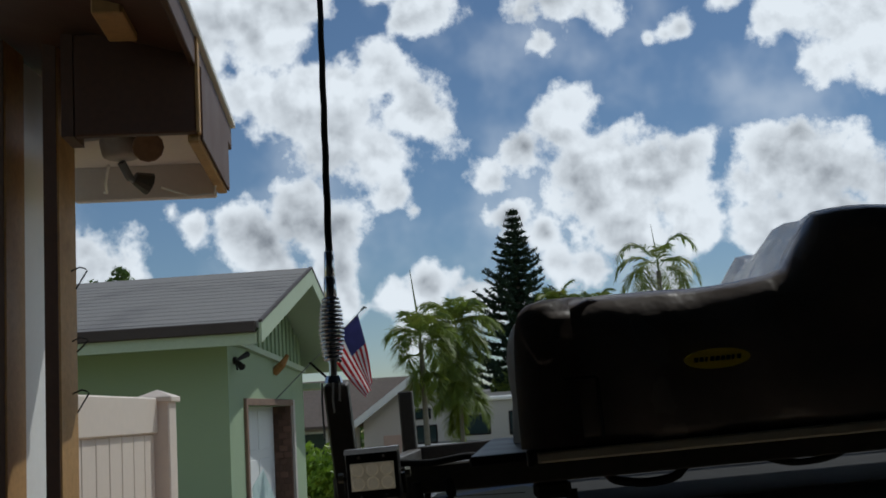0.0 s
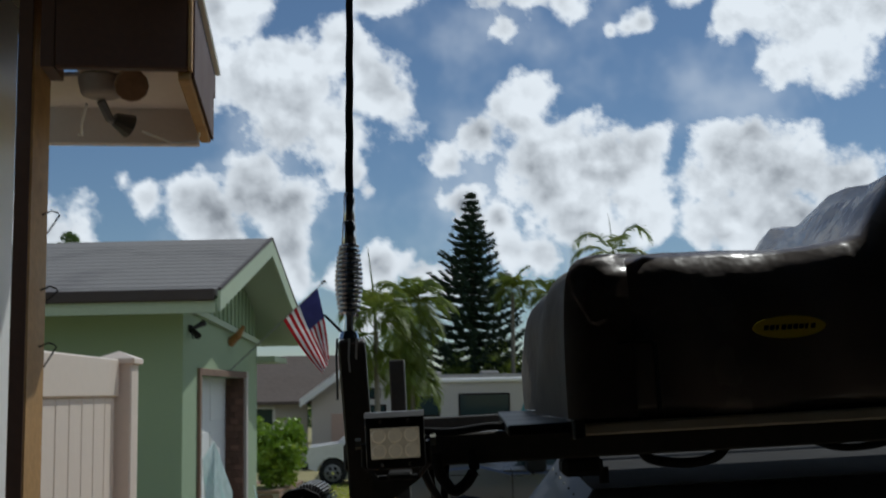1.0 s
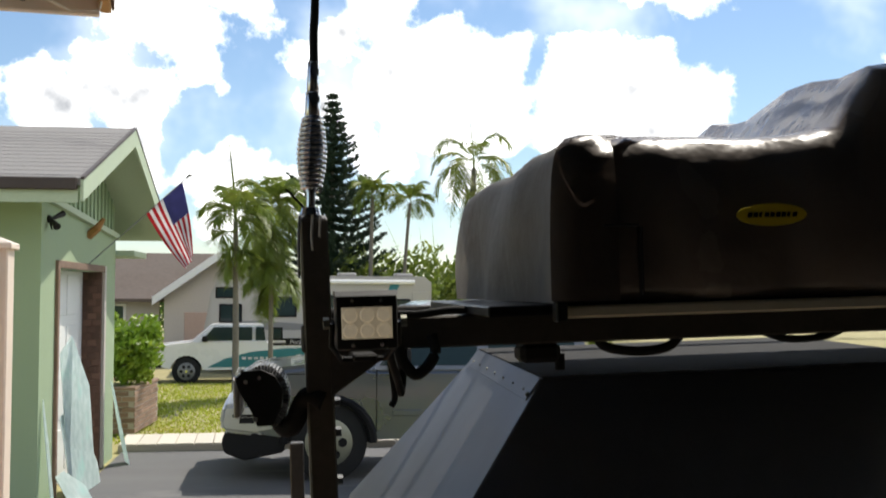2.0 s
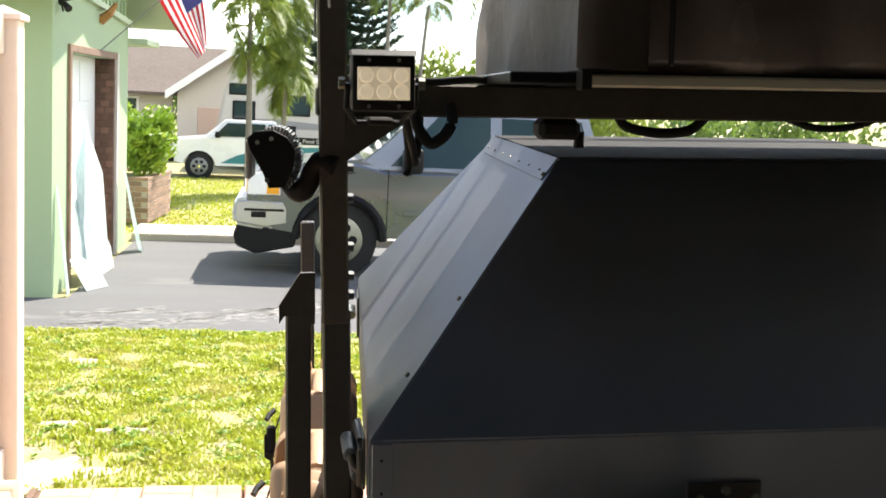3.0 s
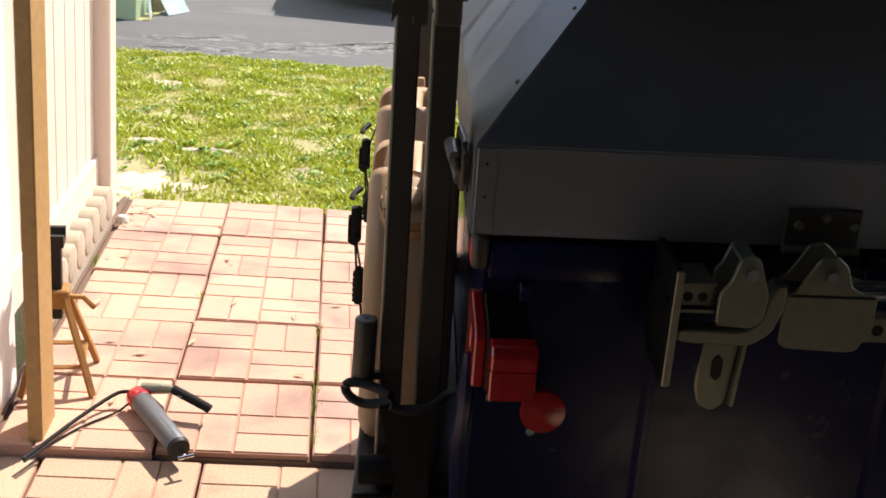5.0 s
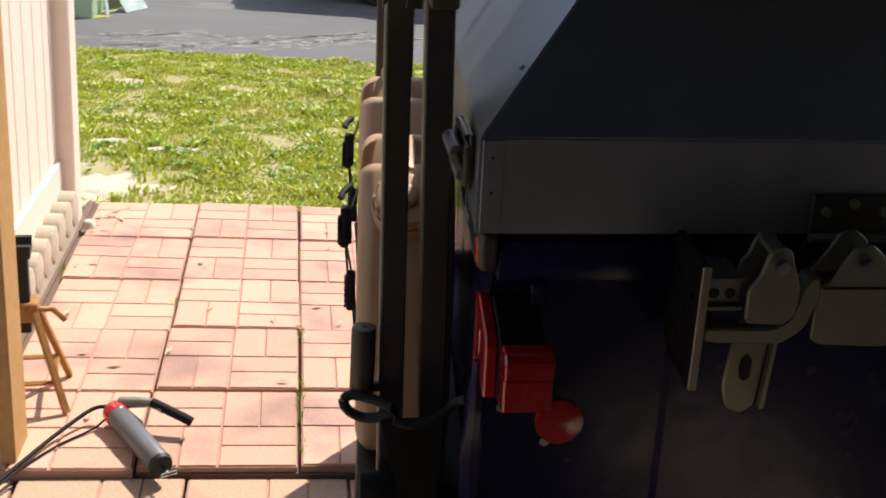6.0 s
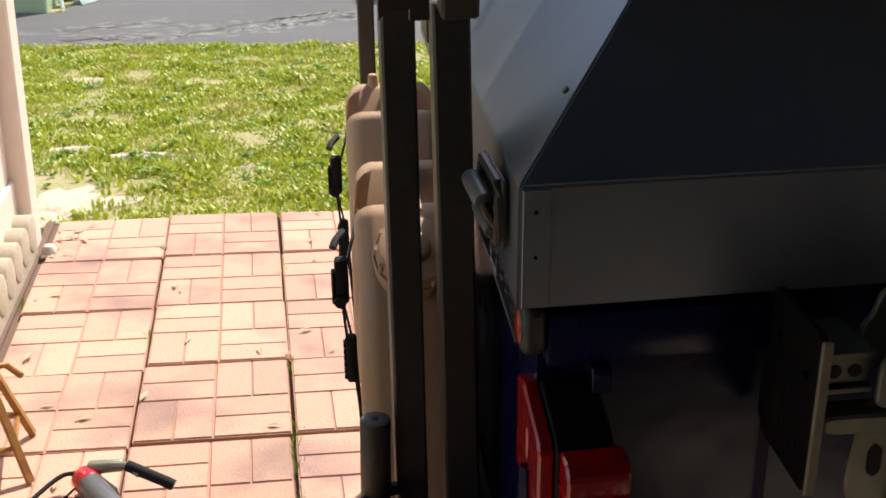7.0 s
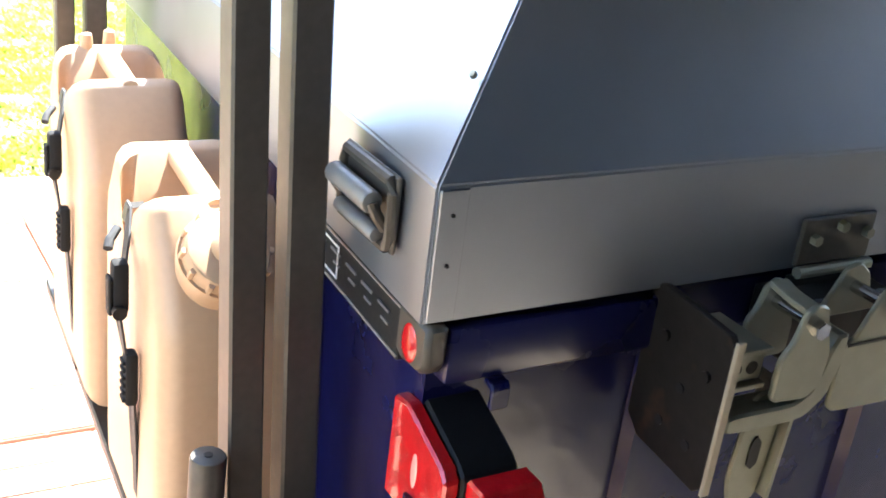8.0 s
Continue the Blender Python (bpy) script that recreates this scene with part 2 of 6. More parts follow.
M_black = surface("black powder coat", (0.018, 0.017, 0.016), .5, .2, .25, 8, 160, .25, .001, sheen=.3)
M_steel = surface("grey worn tube steel", (0.088, 0.078, 0.066), .5, .5, .2, 7, 90, .15, .001, (0.05, 0.045, 0.04), .4)
M_rubber = surface("black rubber", (0.02, 0.02, 0.02), .75, 0, .2, 8, 90, .2, .002, sheen=.15)
M_chrome = surface("bright chrome", (0.75, 0.75, 0.76), .12, 1, .05, 6, 30, .02, .001)
M_pinkdoor = surface("pink garage door paint", (0.50, 0.36, 0.30), .7, 0, .08, 1, 20, .1, .002)
M_edge = surface("worn bare steel edge", (0.33, 0.29, 0.22), .55, .4, .2, 14, 60, .2, .001, (0.34, 0.16, 0.06), .36)
M_cap = surface("grey-olive moulded plastic", (0.06, 0.054, 0.043), .45, 0, .12, 8, 60, .1, .001)
M_zinc = surface("galvanised steel", (0.27, 0.265, 0.205), .46, .75, .14, 9, 40, .12, .001, (0.31, 0.32, 0.28), .42)
M_rusty = surface("dirty black plate with rust", (0.012, 0.010, 0.009), .55, .0, .4, 22, 60, .3, .002, (0.045, 0.024, 0.013), .42, sheen=.12)
M_tan = surface("tan moulded plastic", (0.47, 0.30, 0.175), .5, 0, .07, 4, 90, .12, .001, (0.41, 0.255, 0.145), .4)
M_strap = surface("black webbing", (0.018, 0.018, 0.02), .7, 0, .2, 20, 160, .3, .001)
M_pvc = surface("black vinyl cover cloth", (0.165, 0.138, 0.122), .24, 0, .22, 5, 14, .45, .012, (0.22, 0.18, 0.155), .42, sheen=.35)
M_flap = surface("pale grey cover cloth", (0.31, 0.295, 0.27), .6, 0, .12, 6, 30, .4, .008, (0.24, 0.225, 0.21), .42)
M_cream = surface("cream painted rim", (0.62, 0.57, 0.44), .5, 0, .08, 5, 40, .1, .001)
M_yellow = surface("yellow badge", (0.75, 0.58, 0.02), .4, 0, .06, 6, 40, 0, 0)
M_redlens = surface("red lamp plastic", (0.50, 0.008, 0.012), .10, 0, .25, 30, 55, .5, .004, (0.36, 0.004, 0.008), .45, coat=.6)
M_bulb = surface("pale bulb and highlight patch", (0.80, 0.30, 0.26), .12, 0, .15, 40, 60, .2, .002, coat=.5)
M_amber = surface("amber lamp plastic", (0.75, 0.33, 0.03), .2, 0, .1, 20, 60, .1, .001)
M_silver = surface("silver car paint", (0.135, 0.15, 0.175), .30, .7, .04, 2, 200, .02, .0005, coat=.6)
M_bumper = surface("dull plated bumper steel", (0.50, 0.51, 0.56), .32, .85, .05, 3, 40, .02, .001)
M_whitecar = surface("white car paint", (0.72, 0.73, 0.74), .3, 0, .04, 2, 90, 0, 0, coat=.5)
M_teal = surface("teal vehicle graphics", (0.02, 0.17, 0.20), .35, 0, .15, 2, 40, 0, 0)
M_carblack = surface("black car trim", (0.012, 0.012, 0.013), .4, 0, .15, 6, 60, .05, .001, sheen=.12)
M_carglass = surface("dark car glass", (0.020, 0.036, 0.036), .05, 0, .1, 2, 20, 0, 0, sheen=.4)
# the pod is unlit; weak emission stands in for bright reflections in it
M_led = surface("reflector bowl with added glow", (0.80, 0.71, 0.54), .30, 0, .12, 60, 120, .2, .002, coat=.4)
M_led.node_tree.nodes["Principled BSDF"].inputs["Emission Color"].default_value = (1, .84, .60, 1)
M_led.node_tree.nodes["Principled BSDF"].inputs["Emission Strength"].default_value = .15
M_ledlens = surface("lamp lens with added glow", (0.80, 0.72, 0.56), .3, 0, .15, 60, 120, .2, .002, coat=.6)
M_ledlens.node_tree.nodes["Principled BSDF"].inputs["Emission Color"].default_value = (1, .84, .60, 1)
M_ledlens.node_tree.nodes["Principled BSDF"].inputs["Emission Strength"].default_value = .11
M_glasspale = surface("pale dull lens", (0.60, 0.56, 0.48), .3, 0, .1, 40, 90, .1, .001, coat=.4)
M_leaf = leafy("hedge leaves", (0.21, 0.33, 0.03), (0.42, 0.50, 0.05), 3.5, .32)
M_palm = leafy("palm fronds", (0.17, 0.23, 0.04), (0.36, 0.37, 0.07), .9, .40)
M_needle = surface("dark needles", (0.02, 0.045, 0.02), .7, 0, .3, .5, 6, 0, 0)
M_far = leafy("far foliage", (0.09, 0.15, 0.03), (0.17, 0.24, 0.05), .3)
M_bark = surface("grey palm bark", (0.17, 0.155, 0.13), .9, 0, .3, 3, 25, .6, .01)
M_roofbrown = surface("brown tile roof", (0.115, 0.088, 0.072), .85, 0, .25, 1, 8, .4, .01)
M_farwall = surface("pale wall", (0.52, 0.475, 0.435), .8, 0, .08, 1, 20, .1, .002)
M_rv = surface("motorhome gelcoat", (0.40, 0.38, 0.35), .4, 0, .06, 1, 20, 0, 0, (0.35, 0.335, 0.31), .4)
M_flagred = leafy("red flag cloth", (0.5, 0.02, 0.03), (0.42, 0.02, 0.03), 5, .4)
M_flagwhite = leafy("white flag cloth", (0.75, 0.72, 0.74), (0.68, 0.66, 0.68), 5, .4)
M_flagblue = leafy("blue flag cloth", (0.06, 0.06, 0.22), (0.05, 0.05, 0.18), 5, .4)
M_grey = surface("grey enamel", (0.20, 0.20, 0.20), .4, .3, .12, 8, 60, .1, .001)
M_gun = surface("dark grey gun steel", (0.13, 0.135, 0.14), .38, .4, .12, 8, 60, .1, .001)
M_scuff = surface("chalky scuffed asphalt", (0.30, 0.295, 0.28), .9, 0, .3, 6, 60, .3, .002, (0.19, 0.187, 0.18), .5)
M_rust = surface("rusty orange steel", (0.34, 0.165, 0.045), .6, .2, .3, 12, 60, .3, .002, (0.18, 0.08, 0.035), .42)
M_lampgrey = surface("dusty beige lamp housing", (0.34, 0.30, 0.26), .6, 0, .15, 10, 60, .2, .001)
M_lampbrown = surface("brown glazed lamp glass", (0.20, 0.115, 0.06), .35, 0, .3, 12, 60, .2, .001)
M_cableW = surface("white cable", (0.68, 0.66, 0.62), .5, 0, .05, 5, 40, 0, 0)
# unseen carport boards and walls: tones set by what the lid mirrors
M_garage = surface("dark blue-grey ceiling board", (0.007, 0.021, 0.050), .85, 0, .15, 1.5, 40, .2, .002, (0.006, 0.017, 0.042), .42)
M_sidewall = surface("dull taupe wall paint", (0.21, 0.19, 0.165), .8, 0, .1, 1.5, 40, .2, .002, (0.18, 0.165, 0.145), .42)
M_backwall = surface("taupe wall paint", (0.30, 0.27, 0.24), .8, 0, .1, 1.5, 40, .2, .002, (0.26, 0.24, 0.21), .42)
M_slab = surface("brown-grey floor slab", (0.40, 0.335, 0.26), .8, 0, .15, 1.5, 60, .3, .002, (0.34, 0.29, 0.23), .42)
M_litter = surface("dry leaf litter", (0.42, 0.33, 0.20), .8, 0, .4, 6, 30, 0, 0)


# ---- mesh helpers ----
def part(name, bm, material, parent=None, label="", smooth=None):
    me = bpy.data.meshes.new(name)
    bmesh.ops.recalc_face_normals(bm, faces=bm.faces)
    bm.to_mesh(me)
    bm.free()
    me.materials.append(material)
    if smooth:
        me.shade_smooth()
        me.set_sharp_from_angle(angle=radians(smooth))
    ob = new(name, me)
    ob.parent = parent
    return tagged(ob, label) if label else ob


def thing(name, label, category, m=Matrix(), group="", kind=""):
    ob = new(name)
    ob.matrix_world = m
    ob.empty_display_size = 0.1
    return tagged(ob, label, category, group, kind)


def box(a, b, bevel=0.0, bm=None, m=None, seg=1):
    bm = bm or bmesh.new()
    mid, size = [(p + q) / 2 for p, q in zip(a, b)], [abs(q - p) for p, q in zip(a, b)]
    made = bmesh.ops.create_cube(bm, size=1, matrix=(m or Matrix()) @ Matrix.LocRotScale(mid, None, size))
    if bevel:
        edges = {e for v in made["verts"] for e in v.link_edges}
        bmesh.ops.bevel(bm, geom=list(edges), offset=bevel, segments=seg, affect="EDGES", profile=0.5)
    return bm


def rod(a, b, r, r2=None, sides=12, bm=None, bevel=0.0):
    bm = bm or bmesh.new()
    a, b = Vector(a), Vector(b)
    turn = (b - a).to_track_quat("Z", "Y").to_matrix().to_4x4()
    made = bmesh.ops.create_cone(bm, cap_ends=True, segments=sides, radius1=r, radius2=r if r2 is None else r2, depth=(b - a).length,
                                 matrix=Matrix.Translation((a + b) / 2) @ turn)
    if bevel:
        rims = [e for e in {e for v in made["verts"] for e in v.link_edges} if any(len(f.verts) > 4 for f in e.link_faces)]
        bmesh.ops.bevel(bm, geom=rims, offset=bevel, segments=2, affect="EDGES", profile=0.5)
    return bm


def flow(points, steps=6):
    """Points along a smooth curve through the given ones."""
    p = [Vector(q) for q in points]
    p = [p[0] * 2 - p[1]] + p + [p[-1] * 2 - p[-2]]
    out = []
    for a, b, c, d in zip(p, p[1:], p[2:], p[3:]):
        for i in range(steps):
            t = i / steps
            out.append(.5 * (2 * b + (c - a) * t + (2 * a - 5 * b + 4 * c - d) * t * t + (3 * b - a - 3 * c + d) * t ** 3))
    return out + [p[-2]]


def sweep(points, r, sides=8, bm=None, taper=None):
    """A round tube along points; taper gives the radius of each point."""
    bm = bm or bmesh.new()
    pts = [Vector(p) for p in points]
    up, rings = Vector((0.31, 0.17, 0.93)), []
    for i, p in enumerate(pts):
        d = (pts[min(i + 1, len(pts) - 1)] - pts[max(i - 1, 0)]).normalized()
        x = d.cross(up)
        x = x.normalized() if x.length > 1e-4 else d.orthogonal().normalized()
        y, rr = d.cross(x), taper[i] if taper else r
        rings.append([bm.verts.new(p + rr * (math.cos(k * math.tau / sides) * x + math.sin(k * math.tau / sides) * y)) for k in range(sides)])
    for ra, rb in zip(rings, rings[1:]):
        for k in range(sides):
            bm.faces.new((ra[k], ra[(k + 1) % sides], rb[(k + 1) % sides], rb[k]))
    bm.faces.new(rings[0][::-1]), bm.faces.new(rings[-1])
    return bm


def prism(poly, axis, lo, hi, bevel=0.0, bm=None):
    """A polygon of 2D points, pushed along an axis (0, 1 or 2) from lo to hi."""
    bm = bm or bmesh.new()
    def at(p, h):
        c = list(p)
        c.insert(axis, h)
        return c
    low, top = [bm.verts.new(at(p, lo)) for p in poly], [bm.verts.new(at(p, hi)) for p in poly]
    faces = [bm.faces.new(low), bm.faces.new(top[::-1])]
    n = len(poly)
    for i in range(n):
        faces.append(bm.faces.new((low[i], top[i], top[(i + 1) % n], low[(i + 1) % n])))
    bmesh.ops.recalc_face_normals(bm, faces=faces)
    if bevel:
        bmesh.ops.bevel(bm, geom=list({e for f in faces for e in f.edges}), offset=bevel, segments=1, affect="EDGES")
    return bm


def loft(rings, cap=True, bm=None):
    bm = bm or bmesh.new()
    vs = [[bm.verts.new(p) for p in r] for r in rings]
    n = len(vs[0])
    for ra, rb in zip(vs, vs[1:]):
        for k in range(n):
            bm.faces.new((ra[k], ra[(k + 1) % n], rb[(k + 1) % n], rb[k]))
    if cap:
        bm.faces.new(vs[0][::-1]), bm.faces.new(vs[-1])
    return bm


def rounded(w, h, r, seg=4):
    """A rounded rectangle about the origin."""
    out = []
    for cx, cy, a0 in ((w / 2 - r, h / 2 - r, 0), (-w / 2 + r, h / 2 - r, 90), (-w / 2 + r, -h / 2 + r, 180), (w / 2 - r, -h / 2 + r, 270)):
        for k in range(seg + 1):
            a = radians(a0 + 90 * k / seg)
            out.append((cx + r * math.cos(a), cy + r * math.sin(a)))
    return out


rng = random.Random(4)


# ---- ground ----
def ground_z(x, y):
    if y < 1.60:
        return -0.16
    if y < 5.6:
        return -0.03 - 0.16 * (y - 1.63) / 3.97
    if y < 11:
        return -0.23
    return -0.25 - 0.2 * min(1, (y - 11) / 14)


def build_ground():
    bm = bmesh.new()
    xs = [-900, -60, -20, -8, -4] + [-2.6 + .2 * i for i in range(30)] + [5, 9, 20, 60, 900]
    ys = [-900, -40, -8, 1.5, 1.59, 1.635] + [1.7 + .15 * i for i in range(27)] + [5.9, 7, 9, 10.9, 11.1, 13, 17, 25, 60, 200, 1500]
    grid = [[bm.verts.new((x, y, ground_z(x, y) + (0.02 * noise.noise((x * 2.2, y * 2.2, 1)) if 1.6 < y < 5.7 and -4 < x < 4 else 0))) for x in xs] for y in ys]
    for ra, rb in zip(grid, grid[1:]):
        for i in range(len(xs) - 1):
            bm.faces.new((ra[i], ra[i + 1], rb[i + 1], rb[i]))
    tagged(part("ground", bm, M_soil, smooth=40), "patchy sandy lawn soil reaching to the horizon", "ground", kind="structure")


SAND = ((-.95, 1.88, .36, .28), (-.61, 2.64, .16, .07), (-.90, 2.78, .13, .06), (-1.05, 4.4, .16, .10), (-.10, 2.36, .07, .035), (-.44, 2.13, .05, .03), (-.35, 2.58, .06, .03))


def bare(x, y):
    """How bare the lawn is at a place, 0 to 1: worn sand beside the fence, thin patches elsewhere."""
    worn = max(0, 1 - math.hypot((x + .95) / .55, (y - 2.0) / .65)) * 1.6
    for cx, cy, rx, ry in SAND[1:]:
        worn = max(worn, 1.5 * (1.3 - math.hypot((x - cx) / rx, (y - cy) / ry)))
    side = max(0, min(1, .9 - .45 * (x + 1.6)))
    return min(1, worn + max(0, noise.noise((x * 1.7, y * 1.7, 3)) * 1.1 - .12) * side)


def build_lawn(name, x0, x1, y0, y1, count, tall, label):
    bm_v, bm_f = [], []
    r = random.Random(7)
    for _ in range(count):
        x, y = r.uniform(x0, x1), r.uniform(y0, y1)
        if y < 6 and r.random() < bare(x, y):
            continue
        clump = 1 + 1.1 * noise.noise((x * 4.5, y * 4.5, 9)) if y < 6 else 1
        z, h, a, lean = ground_z(x, y), tall * r.uniform(.5, 1.25) * max(.35, clump), r.uniform(0, math.tau), r.uniform(.25, 1.2)
        w = h * r.uniform(.18, .34)
        dx, dy = math.cos(a), math.sin(a)
        i = len(bm_v)
        tip = (x + dx * h * lean, y + dy * h * lean, z + h)
        mid = (x + dx * h * lean * .35, y + dy * h * lean * .35, z + h * .6)
        bm_v += [(x - dy * w, y + dx * w, z - .01), (x + dy * w, y - dx * w, z - .01), (mid[0] + dy * w * .8, mid[1] - dx * w * .8, mid[2]),
                 (mid[0] - dy * w * .8, mid[1] + dx * w * .8, mid[2]), tip]
        bm_f += [(i, i + 1, i + 2, i + 3), (i + 3, i + 2, i + 4)]
    me = bpy.data.meshes.new(name)
    me.from_pydata(bm_v, [], bm_f)
    me.materials.append(M_blade)
    tagged(new(name, me), label, "grass", kind="stuff")


def build_weeds():
    """Flat rosettes of broad leaves and darker tufts among the lawn."""
    r = random.Random(23)
    vs, fs = [], []
    for _ in range(1500):
        x, y = r.uniform(-1.5, 1.6), 1.66 + 4.0 * r.random() ** 1.1
        if r.random() < bare(x, y) * .8 or noise.noise((x * 1.9, y * 1.9, 12)) < r.uniform(-.35, .25):
            continue
        z, s = ground_z(x, y) + .008, r.uniform(.018, .042)
        for k in range(r.randint(5, 9)):
            a = r.uniform(0, math.tau)
            dx, dy, up = math.cos(a), math.sin(a), r.uniform(.25, 1.0)
            w = s * r.uniform(.20, .34)
            i = len(vs)
            vs += [(x, y, z), (x + dx * s * .55 - dy * w, y + dy * s * .55 + dx * w, z + s * .55 * up), (x + dx * s, y + dy * s, z + s * .55 * up), (x + dx * s * .55 + dy * w, y + dy * s * .55 - dx * w, z + s * .5 * up)]
            fs.append((i, i + 1, i + 2, i + 3))
    me = bpy.data.meshes.new("lawn_weeds")
    me.from_pydata(vs, [], fs)
    me.materials.append(M_weed)
    tagged(new("lawn_weeds", me), "broad-leaved green weeds scattered in the lawn", "weeds", kind="stuff")


def build_sand():
    """Bare sand worn free beside the fence and in a few spots of the lawn."""
    for cx, cy, rx, ry in SAND:
        bm = bmesh.new()
        ring = []
        for i in range(40):
            a = i * math.tau / 40
            k = .95 + .6 * noise.noise((math.cos(a) * 1.8 + cx, math.sin(a) * 1.8 + cy, 2)) + .7 * noise.noise((math.cos(a) * 5, math.sin(a) * 5, cx)) + .3 * noise.noise((math.cos(a) * 13, math.sin(a) * 13, cy))
            x, y = cx + rx * k * math.cos(a), max(1.642, cy + ry * k * math.sin(a))
            ring.append(bm.verts.new((x, y, ground_z(x, y) - .004)))
        mid = bm.verts.new((cx, cy, ground_z(cx, cy) + .016))
        for i in range(40):
            bm.faces.new((ring[i], ring[(i + 1) % 40], mid))
        tagged(part("sand_patch", bm, M_sand, smooth=60), "pale bare sand worn into the lawn", "sand", "sand patches", kind="structure")


def build_driveway():
    bm = bmesh.new()
    r = random.Random(2)
    near = [(x, 5.62 + .07 * noise.noise((x * 1.4, 0, 5)) + .03 * r.uniform(-1, 1)) for x in [-2.6 + .23 * i for i in range(61)]]
    ring = near + [(11.3, 11), (-1.45, 11.0), (-1.60, 7.04), (-2.6, 7.04)]
    top = [bm.verts.new((x, y, -.215)) for x, y in ring]
    low = [bm.verts.new((x, y, -.30)) for x, y in ring]
    bm.faces.new(top), bm.faces.new(low[::-1])
    for i in range(len(ring)):
        bm.faces.new((low[i], low[(i + 1) % len(ring)], top[(i + 1) % len(ring)], top[i]))
    tagged(part("road", bm, M_asphalt), "worn grey asphalt driveway with pale scuffs", "driveway", kind="structure")
    walk_ = tagged(part("pavement", box((-1.5, 11.0, -.4), (12, 12.0, -.150)), M_mortar), "pale concrete walk of slabs along the driveway", "walk", kind="structure")
    slab = box((0, 0, 0), (.214, .985, .026), .005)
    src = part("slab", slab, M_walkslab, walk_)
    src.location = (-1.495, 10.992, -.150)
    for i in range(1, 60):
        o = new("slab", src.data)
        o.parent, o.location = walk_, (-1.495 + .224 * i, 10.992 + r.uniform(-.006, .006), -.150 + r.uniform(-.003, .003))


def build_scuffs():
    """Chalky wear drawn across the asphalt by turning tyres, broken into flecks."""
    r = random.Random(17)
    for x0, y0, length, bend, wide, count in ((-1.5, 5.92, 2.3, 1.0, .10, 520), (-1.45, 5.98, 1.3, .45, .07, 320), (-.8, 6.45, 1.4, .55, .05, 220), (-1.55, 6.35, .8, .3, .06, 160), (.1, 6.75, 1.6, .25, .04, 160)):
        vs, fs = [], []
        for _ in range(count):
            k = r.random() ** .85
            if noise.noise((k * 6, x0 * 3, y0)) < r.uniform(-.5, .25):
                continue
            x, y = x0 + length * k, y0 + bend * k * k + r.gauss(0, wide)
            a, l, w = math.atan2(2 * bend * k, length) + r.uniform(-.3, .3), r.uniform(.02, .085), r.uniform(.004, .014)
            c, sn = math.cos(a), math.sin(a)
            i = len(vs)
            for px, py in ((-l, 0), (-l * .4, -w), (l * .5, -w * .8), (l, 0), (l * .3, w), (-l * .5, w * .7)):
                vs.append((x + px * c - py * sn, y + px * sn + py * c, -.2138))
            fs.append(tuple(range(i, i + 6)))
        me = bpy.data.meshes.new("scuff_mark")
        me.from_pydata(vs, [], fs)
        me.materials.append(M_scuff)
        tagged(new("scuff_mark", me), "chalky pale scuff worn into the asphalt", "scuff", "scuffs on the driveway", kind="structure")


# ---- the green house ----
HOUSE = pose(-1.735, 7.06, 0, 0, 0, -3.5)


